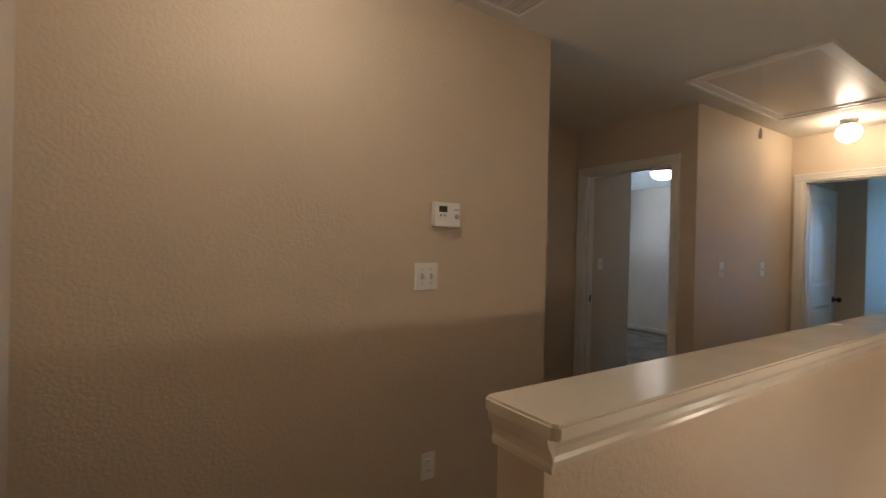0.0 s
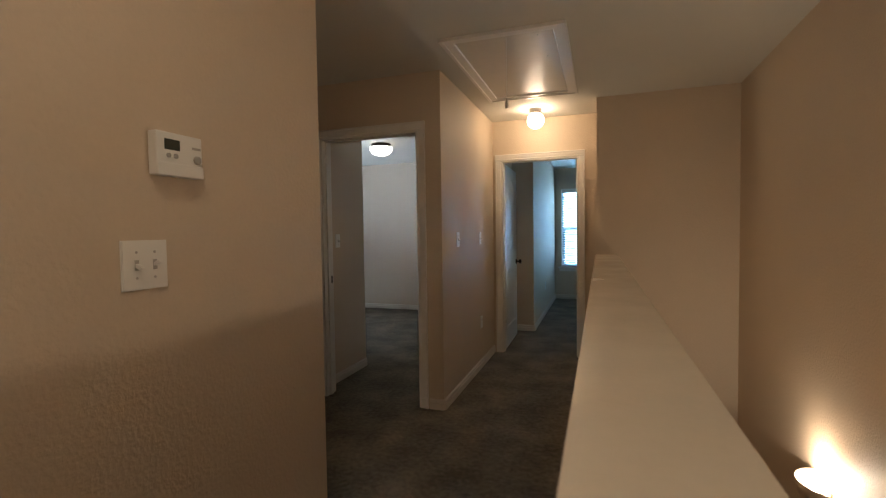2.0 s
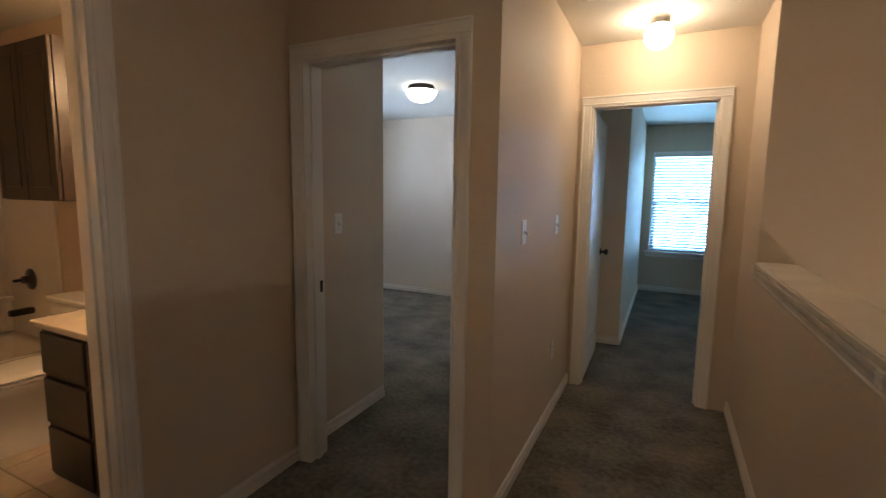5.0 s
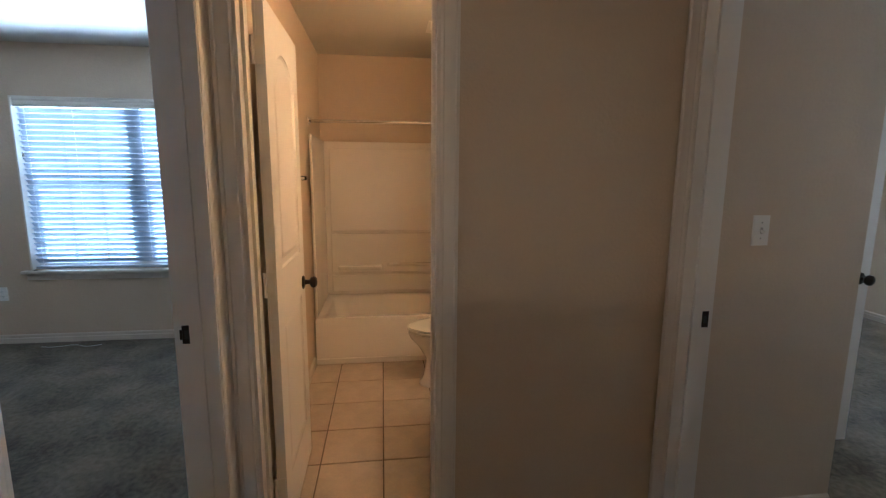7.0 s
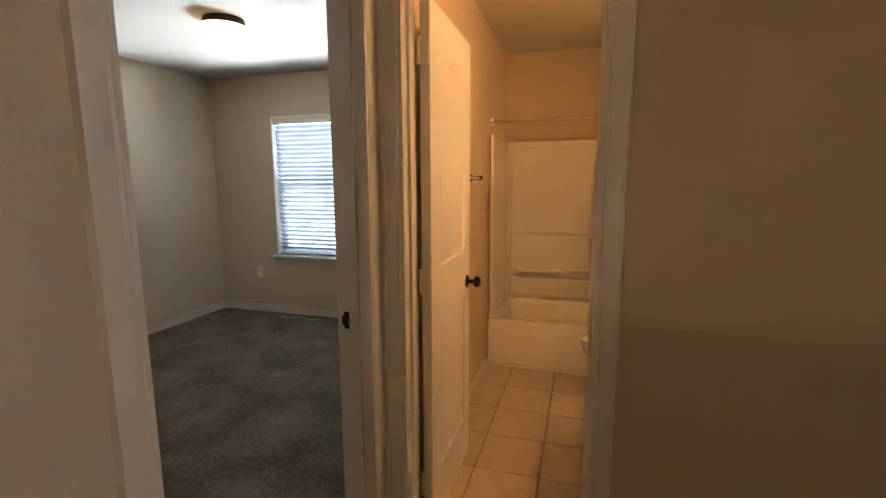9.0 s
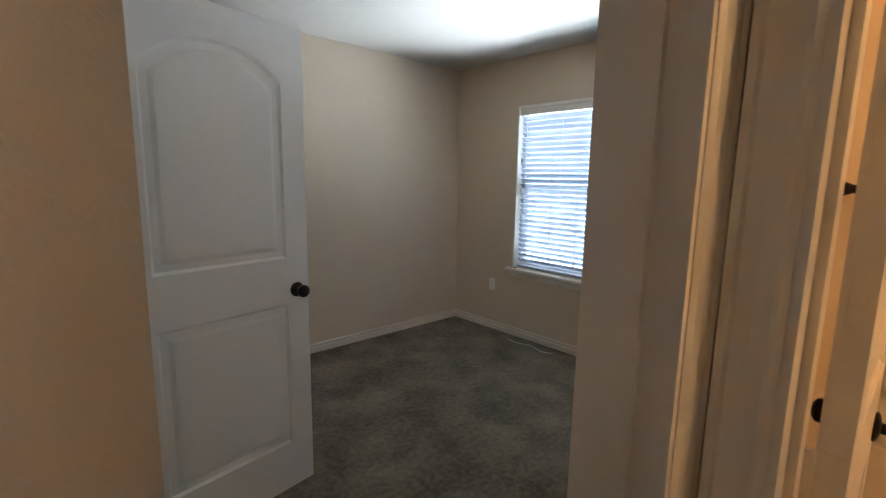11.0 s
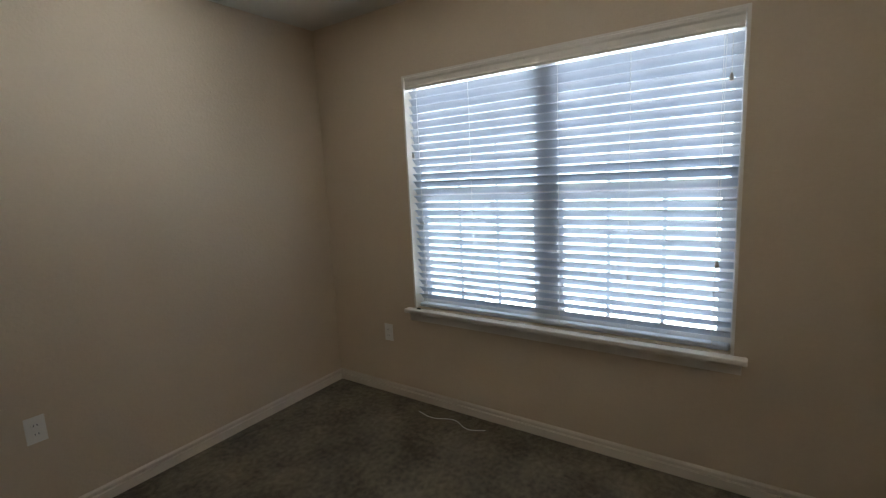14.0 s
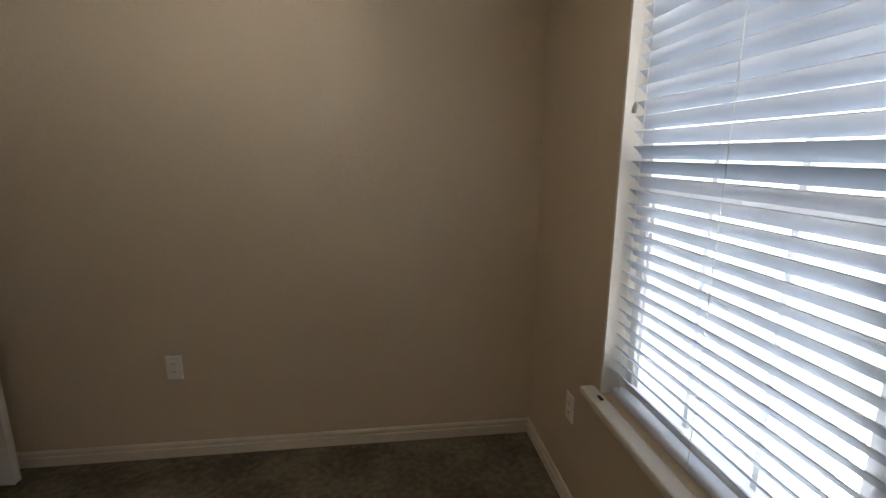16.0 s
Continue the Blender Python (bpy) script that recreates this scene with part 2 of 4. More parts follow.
OC = (-2.382, -1.54)   # bedroom c doorway, along x
OA = (-2.367, -1.545)   # bedroom a doorway, along x
OB = (-1.285, -0.495)   # bedroom b doorway, along x
OBATH = (2.06, 2.705)   # bathroom doorway, along y
WC = (-0.41, 1.306, 0.63, 2.035)
WA = (5.0, 6.4, 0.63, 2.035)
WB = (-0.985, -0.065, 0.605, 2.06)
wall("wall_thermostat", XW - T, XW, -1.26, YC - T)
wall("wall_bedroom_c_north", XEXT, XW, YC - T, YC, [(*OC, 0, DH)])
wall("wall_bath_north", XEXT, XBATH - T, 3.42, YA)
wall("wall_bath_east", XBATH - T, XBATH, YC, YA, [(*OBATH, 0, DH)])
wall("wall_bedroom_a_south", XEXT, XB, YA, YA + T, [(*OA, 0, DH)])
wall("wall_closet_a_side", -2.585, -2.465, YA + T, 4.29)
wall("wall_closet_a_front", XEXT, -2.465, 4.29, 4.41, [(-3.56, -2.94, 0, DH)])
wall("wall_switches", XB - T, XB, YA + T, 7.5)
wall("wall_bedroom_b_south", XB, 2.62, YB, YB + T, [(*OB, 0, DH)])
wall("wall_bedroom_b_stub", XB, -1.1, 6.37, 6.49)
wall("wall_bedroom_b_west", -1.22, -1.1, 6.49, 9.33)
wall("wall_bedroom_b_north", -1.22, 2.62, 9.33, 9.47, [WB])
wall("wall_bedroom_b_east", 2.5, 2.62, YB + T, 9.33)
wall("wall_bedroom_a_north", XEXT, XB, 7.5, 7.62)
wall("wall_exterior_west", XEXT - 0.14, XEXT, -1.26, 7.62, [WC, WA])
wall("wall_bedroom_c_south", XEXT, XW - T, -1.26, -1.14)
wall("wall_closet_c_side", -2.01, XW - T, 0.94, 1.06)
wall("wall_closet_c_front", -2.01, -1.89, -1.14, 0.94, [(-1.04, 0.39, 0, DH)])
wall("wall_landing_south", XW, XE, -0.18, -0.06)
wall("wall_stair_east", XE, XE + T, -0.18, 8.0, z0=-2.74)
wall("wall_stair_end", -0.325, XE, 4.69, 4.81, z0=-0.39)
wall("wall_hall_east", -0.325, -0.205, 4.81, YB)
wall("wall_stair_west", -0.325, -0.205, 0.9, 4.69, z0=-2.74, z1=-0.25)
wall("wall_under_landing", -0.325, XE, 0.78, 0.9, z0=-2.74, z1=-0.25)
wall("half_wall_stair", -0.325, -0.205, 0.8, 4.69, z1=1.02, label="beige painted half wall beside the stairwell")
wall("wall_kitchen_back", -2.5, XE, 7.56, 7.68, z0=-2.74, z1=-0.25)
wall("wall_kitchen_west", -2.62, -2.5, 4.64, 7.68, z0=-2.74, z1=-0.25)
wall("wall_kitchen_south", -2.5, -0.325, 4.64, 4.76, z0=-2.74, z1=-0.25)

bm = bmesh.new()
for b in ((XEXT - 0.14, -0.325, -1.26, YC - 0.06), (XEXT - 0.14, -0.325, YA + 0.06, 4.7), (-2.5, -0.325, YC - 0.06, YA + 0.06),
          (-0.325, XE, -0.18, 0.88), (XEXT - 0.14, 2.62, 4.7, 9.47)):
    box(bm, *b, -0.25, 0.0)
structure("floor", bm, CARPET, "dark grey-brown cut-pile carpet, trodden and faded", "carpet")
bm = bmesh.new()
box(bm, XEXT - 0.14, -2.5, YC - 0.06, YA + 0.06, -0.25, -0.006)
bath_floor = structure("floor_bath", bm, GROUT, "beige ceramic floor tiles with dark grout", "tile floor")
bm = bmesh.new()
HX0, HX1, HY0, HY1 = -1.145, -0.535, 3.14, 4.37
for b in ((XEXT - 0.14, HX0, -1.26, 9.47), (HX1, 2.62, -1.26, 9.47), (HX0, HX1, -1.26, HY0), (HX0, HX1, HY1, 9.47)):
    box(bm, *b, H, H + 0.12)
structure("ceiling", bm, CEIL, "beige-white lightly textured ceiling", "ceiling")
bm = bmesh.new()
box(bm, -2.62, XE + T, 0.6, 8.0, -2.9, -2.74)
structure("floor_lower", bm, TILE, "tan tiled floor of the lower storey", "floor")

# stairs, seen from the landing downwards
stair = thing("staircase", pose(0.28, 0.88, 0), "carpeted staircase going down beside the half wall", "stairs", kind="structure")
for i in range(14):
    part("step", bevelled(-0.48, 0.48, 0.26 * i, 0.26 * i + 0.28, -0.1957 * (i + 1) - 0.19, -0.1957 * (i + 1), 0.012), CARPET, stair)

# outdoor ground
bm = bmesh.new()
box(bm, -900, 900, -900, 900, -3.2, -3.0)
structure("ground", bm, GRASS, "green lawn around the house", "ground")


# ---- trim ----
BASE = [(0, 0), (0.014, 0), (0.014, 0.043), (0.001, 0.045), (0.001, 0.054), (0.011, 0.056), (0.011, 0.067), (0.006, 0.073), (0, 0.076)]


def baseboard(x0, y0, x1, y1):
    """Runs along a wall's face; the room lies to the left of the way from the first point to the second."""
    d = Vector((x1 - x0, y1 - y0, 0))
    length, d = d.length, d.normalized()
    nrm = Vector((-d.y, d.x, 0))
    bm = bmesh.new()
    prism(bm, BASE, lambda u, v, w: Vector((x0, y0, 0)) + d * w + nrm * u + Vector((0, 0, v)), 0, length)
    return structure("baseboard", bm, BASEPAINT, "cream painted baseboard with a grooved stepped top", "baseboard")


CW = 0.062
CASE = [(0, 0), (CW, 0), (CW, 0.018), (CW - 0.01, 0.019), (CW - 0.014, 0.014), (0.03, 0.012), (0.014, 0.009), (0.008, 0.011), (0.003, 0.008), (0, 0.006)]
for seg in ((XW, YC, XW, -0.06), (XB, YB, XB, YA), (-2.44, YA, -2.44, 2.77),
            (-0.325, 0.8, -0.325, YB), (-0.325, 0.8, -0.325, 0.8),
            (-2.465, 4.41, -2.465, YA + T), (XEXT, 7.5, XEXT, 4.41), (XB - T, 7.5, XEXT, 7.5), (XB - T, YA + T, XB - T, 7.5),
            (-1.1, 9.33, -1.1, 6.37), (-1.1, 6.37, XB, 6.37), (2.5, 9.33, -1.1, 9.33), (XB, 6.37, XB, YB + T), (2.5, YB + T, 2.5, 9.33),
            (XEXT, YC - T, XEXT, -1.14), (XEXT, -1.14, -2.01, -1.14), (-2.4, YC - T, XEXT, YC - T), (-2.01, 0.46, -2.01, 1.06),
            (-2.01, 1.06, XW - T, 1.06), (XW - T, 1.06, XW - T, YC - T), (OC[0] - 0.07, YC, XBATH, YC), (XW, YC, OC[1] + 0.07, YC)):
    if seg[:2] != seg[2:]:
        baseboard(*seg)
baseboard(XBATH - T - 1.72, YC, XBATH - T, YC)
baseboard(XB, YA, OA[1] + 0.068, YA)


def casing(at, a, b, side, axis, top=DH):
    """Door casing round an opening from a to b on the face at; side +1 or -1 is the way that it stands proud."""
    def place(u, v, w):
        return Vector((u, at + side * w, v)) if axis == "x" else Vector((at + side * w, u, v))
    bm = bmesh.new()
    prism(bm, CASE, lambda u, v, w: place(a - u, w, v), 0, top)
    prism(bm, CASE, lambda u, v, w: place(b + u, w, v), 0, top)
    prism(bm, CASE, lambda u, v, w: place(w, top + u, v), a - CW, b + CW)
    return bm


def doorway(name, lo, hi, a, b, axis, stop, sides=(True, True)):
    """Jamb lining, stops and casings of one doorway through a wall between the faces lo and hi."""
    bm = bmesh.new()
    def put(u0, u1, d0, d1, z0, z1):
        box(bm, u0, u1, d0, d1, z0, z1) if axis == "x" else box(bm, d0, d1, u0, u1, z0, z1)
    j = 0.016
    put(a - 0.002, a + j, lo - 0.004, hi + 0.004, 0, DH)
    put(b - j, b + 0.002, lo - 0.004, hi + 0.004, 0, DH)
    put(a + j, b - j, lo - 0.004, hi + 0.004, DH - j, DH + 0.002)
    s0, s1 = stop
    put(a + j, a + j + 0.011, s0, s1, 0, DH - j)
    put(b - j - 0.011, b - j, s0, s1, 0, DH - j)
    put(a + j + 0.011, b - j - 0.011, s0, s1, DH - j - 0.011, DH - j)
    ob = structure(name, bm, TRIM, "white painted door frame with moulded casing", "door frame")
    if sides[0]:
        part("casing", casing(lo, a + 0.005, b - 0.005, -1, axis, DH - 0.005), TRIM, ob)
    if sides[1]:
        part("casing", casing(hi, a + 0.005, b - 0.005, 1, axis, DH - 0.005), TRIM, ob)
    return ob


frame_c = doorway("door_frame_c", YC - T, YC, *OC, "x", (YC - 0.075, YC - 0.04))
frame_a = doorway("door_frame_a", YA, YA + T, *OA, "x", (YA + 0.04, YA + 0.075))
frame_b = doorway("door_frame_b", YB, YB + T, *OB, "x", (YB + 0.04, YB + 0.075))
frame_bath = doorway("door_frame_bath", XBATH - T, XBATH, *OBATH, "y", (XBATH - 0.075, XBATH - 0.04))
frame_closet_c = doorway("door_frame_closet_c", -2.01, -1.89, -1.04, 0.39, "y", (-1.95, -1.92))
frame_closet_a = doorway("door_frame_closet_a", 4.29, 4.41, -3.56, -2.94, "x", (4.32, 4.35))


# ---- doors ----
def knob_mesh(m):
    prof = [(0, 0), (0.031, 0), (0.032, 0.005), (0.026, 0.009), (0.012, 0.012), (0.010, 0.03), (0.014, 0.034), (0.024, 0.04),
            (0.028, 0.05), (0.026, 0.06), (0.017, 0.067), (0, 0.069)]
    return lathe(prof, 20, m)


def leaf(name, m, w, label, kz=0.918):
    """A two-panel arch-top door. Hinge line at the origin, the leaf runs along +x, its thickness along y from 0 to -0.035."""
    h, t = 2.01, 0.035
    ob = thing(name, m, label, "door")
    s = 0.105 if w > 0.55 else 0.095
    rails = ((0.0, 0.23), (0.87, 1.07))
    bm = bmesh.new()
    box(bm, 0.002, w - 0.002, -t + 0.008, -0.008, 0.012, h)
    for y0, y1 in ((-0.008, 0.0), (-t, -t + 0.008)):
        box(bm, 0, s, y0, y1, 0.01, h)
        box(bm, w - s, w, y0, y1, 0.01, h)
        for a, b in rails:
            box(bm, s, w - s, y0, y1, max(a, 0.01), b)
        arch = [(s, h), (s, 1.78)]
        n = 14
        for i in range(n + 1):
            u = i / n
            arch.append((s + (w - 2 * s) * u, 1.78 + 0.105 * (1 - abs(2 * u - 1) ** 2.2)))
        arch += [(w - s, h)]
        prism(bm, arch, lambda u, v, q: Vector((u, q, v)), y0, y1)
    part("slab", bm, DOOR, ob)
    # raised fields
    for side, y_in, y_out in ((1, -0.009, -0.002), (-1, -t + 0.009, -t + 0.002)):
        for a, b, arched in ((0.23, 0.87, False), (1.07, 1.78, True)):
            bm = bmesh.new()
            def outline(g):
                pts = [(s + g, a + g), (w - s - g, a + g)]
                if arched:
                    for i in range(15):
                        u = 1 - i / 14
                        pts.append((s + g + (w - 2 * s - 2 * g) * u, b - g + 0.105 * (1 - abs(2 * u - 1) ** 2.2)))
                else:
                    pts += [(w - s - g, b - g), (s + g, b - g)]
                return pts
            rings = []
            for g, y in ((0.0, y_out), (0.012, y_in), (0.03, y_in), (0.05, y_out - side * 0.002)):
                rings.append([bm.verts.new((u, y, v)) for u, v in outline(g)])
            for r0, r1 in zip(rings, rings[1:]):
                k = len(r0)
                for i in range(k):
                    bm.faces.new((r0[i], r0[(i + 1) % k], r1[(i + 1) % k], r1[i]))
            bm.faces.new(rings[-1])
            part("panel", bm, DOOR, ob)
    for d, y in ((-90, 0.0), (90, -t)):
        part("knob", knob_mesh(pose(w - 0.06, y, kz, d, 0, 0)), BRONZE, ob, "dark bronze round knob", smooth=True)
    part("latch_plate", bevelled(w - 0.0005, w + 0.0015, -t / 2 - 0.012, -t / 2 + 0.012, kz - 0.028, kz + 0.029, 0.0005, 1), BRONZE, ob)
    for z in (0.18, 0.99, 1.79):
        bm = lathe([(0, z), (0.007, z), (0.007, z + 0.09), (0, z + 0.09)], 10, pose(-0.006, 0.004, 0))
        box(bm, -0.004, -0.001, -0.03, 0.0, z, z + 0.09)
        part("hinge", bm, TRIM, ob, "painted-over butt hinge")
    return ob


# hinge place, direction of the leaf in degrees
leaf("bedroom_door", pose(OC[1] + 0.018, YC - T - 0.022, 0, 0, 0, -89.6), 0.762, "white two-panel arch-top bedroom door standing open, dark bronze knobs")
leaf("bathroom_door", pose(XBATH - T - 0.006, OBATH[0] + 0.032, 0, 0, 0, 180.5) , OBATH[1] - OBATH[0] - 0.036, "white two-panel arch-top bathroom door standing open")
leaf("bedroom_door", pose(OA[1] - 0.018, YA + T + 0.006, 0, 0, 0, 88.5) @ pose(0, 0.035, 0), OA[1] - OA[0] - 0.036, "white two-panel arch-top bedroom door folded back along the wall")
leaf("bedroom_door", pose(OB[0] - 0.012, YB + T + 0.006, 0, 0, 0, 91), OB[1] - OB[0] - 0.036, "white two-panel arch-top bedroom door standing open at the end of the hall")
leaf("closet_door", pose(-2.025, 0.372, 0, 0, 0, 189), 0.72, "white two-panel arch-top closet door swung open into the bedroom", 0.928)
leaf("closet_door", pose(-2.025, -1.022, 0, 0, 0, 178) @ pose(0, 0.035, 0), 0.67, "white two-panel arch-top closet door opened against the south wall")
leaf("closet_door", pose(-2.955, 4.417, 0, 0, 0, 90), 0.6, "white two-panel arch-top closet door standing open at a right angle")


def strike(p, m):
    ob = thing("strike_plate", m, "dark bronze strike plate let into a door jamb", "strike plate", "strike plates")
    bm = bevelled(-0.014, 0.014, 0, 0.002, -0.03, 0.03, 0.0008, 1)
    part("plate", bm, BRONZE, ob)
    part("recess", bevelled(-0.007, 0.007, 0.0015, 0.0026, -0.014, 0.014, 0.0004, 1), BLACKMATT, ob)
    bm = bmesh.new()
    box(bm, 0.012, 0.02, -0.001, 0.0035, -0.016, 0.016)
    part("lip", bm, BRONZE, ob)


strike(0, pose(OC[0] + 0.016, 1.893, 0.928, 0, 0, -90))
strike(0, pose(OA[0] + 0.016, 3.655, 0.922, 0, 0, -90))


# ---- half wall cap ----
cap = thing("half_wall_cap", pose(-0.25, 0, 0), "glossy cream painted wooden cap on the stair half wall", "wall cap", kind="structure")
bm = bmesh.new()
c = 0.012
pts = [(-0.086 + c, 0.766), (0.1 - c, 0.766), (0.1, 0.766 + c), (0.1, 4.69), (-0.086, 4.69), (-0.086, 0.766 + c)]
prism(bm, pts, lambda u, v, w: Vector((u, v, w)), 1.048, 1.076)
bmesh.ops.bevel(bm, geom=[e for e in bm.edges if abs(e.verts[0].co.z - e.verts[1].co.z) < 1e-6], offset=0.005, segments=2, affect="EDGES")
part("board", bm, CAP, cap, smooth=True)
PROF = [(0, 0), (0.008, 0.0), (0.01, 0.008), (0.006, 0.014), (0.01, 0.026), (0.02, 0.036), (0.024, 0.042), (0.026, 0.05), (0.026, 0.05), (0, 0.05)]
PROF = [(u, 0.979 + v * 1.3) for u, v in PROF[:8]] + [(0, 1.048)]
bm = bmesh.new()
for sx in (1, -1):
    prism(bm, PROF, lambda u, v, w: Vector((sx * (0.06 + u * (0.9 if sx > 0 else 0.4)) - 0.015, w, v)), 0.8, 4.69)
prism(bm, PROF, lambda u, v, w: Vector((w, 0.8 - 0.75 * u, v)), -0.085, 0.068)
part("moulding", bm, CAP, cap)


# ---- attic hatch ----
hatch = thing("attic_hatch", pose(-0.84, 3.755, H), "glossy painted attic hatch with a moulded frame and pull cord", "attic hatch")
wx, wy = 0.365, 0.685
bm = bmesh.new()
for u0, u1, v0, v1 in ((-wx, -wx + 0.07, -wy, wy), (wx - 0.07, wx, -wy, wy), (-wx + 0.07, wx - 0.07, -wy, -wy + 0.07), (-wx + 0.07, wx - 0.07, wy - 0.07, wy)):
    box(bm, u0, u1, v0, v1, -0.014, -0.001)
for u0, u1, v0, v1 in ((-wx - 0.003, -wx + 0.018, -wy, wy), (wx - 0.018, wx + 0.003, -wy, wy), (-wx, wx, -wy - 0.003, -wy + 0.018), (-wx, wx, wy - 0.018, wy + 0.003)):
    box(bm, u0, u1, v0, v1, -0.021, -0.002)
part("frame", bm, TRIM, hatch)
HATCH = surface("hatch_gloss", (0.62, 0.56, 0.48), 0.36, vary=0.06, scale=3, grain=30, bump=0.05)
part("panel", bevelled(-wx + 0.074, wx - 0.074, -wy + 0.074, wy - 0.076, -0.006, 0.012, 0.002, 1), HATCH, hatch)
tube("pull_cord", [(0.02, -0.58, -0.006), (0.02, -0.582, -0.18), (0.02, -0.58, -0.37)], 0.0016, CORD, hatch)
part("cord_handle", lathe([(0, -0.06), (0.008, -0.06), (0.011, -0.04), (0.006, -0.01), (0.003, 0.0), (0, 0)], 12, pose(0.02, -0.58, -0.36)), NICKEL, hatch)
for u, v in ((0.2, -0.55), (0.22, -0.2)):
    part("screw", lathe([(0, -0.01), (0.006, -0.008), (0.007, -0.006)], 10, pose(u, v, 0)), NICKEL, hatch)


# ---- ceiling lamps ----
def dome_lamp(x, y, glass, label):
    ob = thing("ceiling_lamp", pose(x, y, H), label, "ceiling lamp", "flush ceiling lamps")
    part("base", lathe([(0, 0), (0.125, 0), (0.13, -0.012), (0.128, -0.034), (0.138, -0.044), (0.13, -0.05)][::-1], 36), BRONZE, ob, "dark bronze rim", smooth=True)
    prof = [(0, -0.155)] + [(0.148 * math.sin(a), -0.048 - 0.107 * math.cos(a)) for a in np.linspace(0.12, math.pi / 2, 9)]
    part("shade", lathe(prof, 36), glass, ob, "white frosted glass dome, lit", smooth=True)


dome_lamp(-2.978, 5.859, ROOMGLASS_A, "lit flush ceiling lamp with frosted glass dome and bronze rim")
dome_lamp(-3.64, 0.35, ROOMGLASS_C, "dimly lit flush ceiling lamp with frosted glass dome and bronze rim")
dome_lamp(-0.74, 0.62, ROOMGLASS_L, "lit flush ceiling lamp over the stair landing")
lamp = thing("hall_ceiling_lamp", pose(-0.871, 4.871, H), "small lit globe lamp on the hall ceiling", "ceiling lamp")
part("base", lathe([(0.05, -0.045), (0.058, -0.03), (0.06, 0), (0, 0)], 28), NICKEL, lamp, "brushed metal collar", smooth=True)
prof = [(0, -0.185)] + [(0.078 * math.sin(a), -0.108 - 0.077 * math.cos(a)) for a in np.linspace(0.2, 2.5, 12)]
part("globe", lathe(prof, 28), HALLGLASS, lamp, "glowing opal glass globe", smooth=True)


def sconce(p):
    ob = thing("wall_sconce", pose(*p), "cream ceramic bowl wall sconce, lit, throwing light upwards", "wall lamp", "stair sconces")
    bm = bmesh.new()
    rings, n = [], 16
    for k in range(7):
        f = k / 6
        r, z = 0.13 * math.sin(0.25 + f * 1.32) , -0.11 + 0.13 * f * f
        rings.append([bm.verts.new((-r * math.sin(math.pi * i / n), 1.15 * r * math.cos(math.pi * i / n), z)) for i in range(n + 1)])
    for a, b in zip(rings, rings[1:]):
        for i in range(n):
            bm.faces.new((a[i], a[i + 1], b[i + 1], b[i]))
    bm.faces.new(rings[0])
    shell = part("bowl", bm, SHELL, ob, smooth=True)
    so = shell.modifiers.new("thickness", "SOLIDIFY")
    so.thickness = 0.005
    part("backplate", bevelled(-0.012, -0.001, -0.06, 0.06, -0.09, 0.0, 0.003), SHELL, ob)
    part("bulb", lathe([(0, -0.06), (0.013, -0.055), (0.014, -0.03), (0.024, -0.01), (0.022, 0.012), (0.012, 0.024), (0, 0.028)], 16, pose(-0.06, 0, -0.03)), BULB, ob, smooth=True)


sconce((XE, 1.7, 1.06))
sconce((XE, 3.15, 0.015))


# ---- plates and controls ----
def plate(p, turn, kind, gangs=1, label=""):
    """A wall plate whose face looks along local -y."""
    w = 0.035 + 0.023 * (gangs - 1)
    ob = thing("switch_plate" if kind == "switch" else "wall_outlet", pose(*p, 0, 0, turn), label or ("white toggle light switch on the wall" if kind == "switch" else "white double wall outlet"),
               "light switch" if kind == "switch" else "outlet")
    bm = bmesh.new()
    box(bm, -w, w, -0.006, -0.0005, -0.058, 0.058)
    bmesh.ops.bevel(bm, geom=[e for e in bm.edges if max(v.co.y for v in e.verts) < -0.004], offset=0.003, segments=2, affect="EDGES")
    part("plate", bm, PLASTIC, ob)
    for g in range(gangs):
        u = (g - (gangs - 1) / 2) * 0.046
        if kind == "switch":
            bm = bmesh.new()
            box(bm, u - 0.005, u + 0.005, -0.0075, -0.005, -0.012, 0.012)
            part("slot", bm, PLASTIC_GREY, ob)
            up = 22 if g % 2 == 0 else -22
            bm = bmesh.new()
            box(bm, -0.004, 0.004, -0.022, 0, -0.004, 0.004, pose(u, -0.005, 0, up, 0, 0))
            part("toggle", bm, PLASTIC, ob)
            for z in (-0.03, 0.03):
                part("screw", lathe([(0, 0.0015), (0.003, 0.001), (0.0035, 0)][::-1], 8, pose(u, -0.006, z, 90, 0, 0)), PLASTIC_GREY, ob)
        elif kind == "outlet":
            for z in (-0.02, 0.02):
                part("socket", bevelled(u - 0.0165, u + 0.0165, -0.0085, -0.005, z - 0.014, z + 0.014, 0.002, 1), PLASTIC, ob)
                for du in (-0.006, 0.006):
                    bm = bmesh.new()
                    box(bm, u + du - 0.001, u + du + 0.001, -0.0092, -0.0084, z - 0.003, z + 0.006)
                    part("slot", bm, BLACKMATT, ob)
        else:
            part("jack", lathe([(0.006, 0), (0.006, 0.01), (0.004, 0.012), (0, 0.012)], 10, pose(u, -0.005, 0, 90, 0, 0)), NICKEL, ob)
    return ob


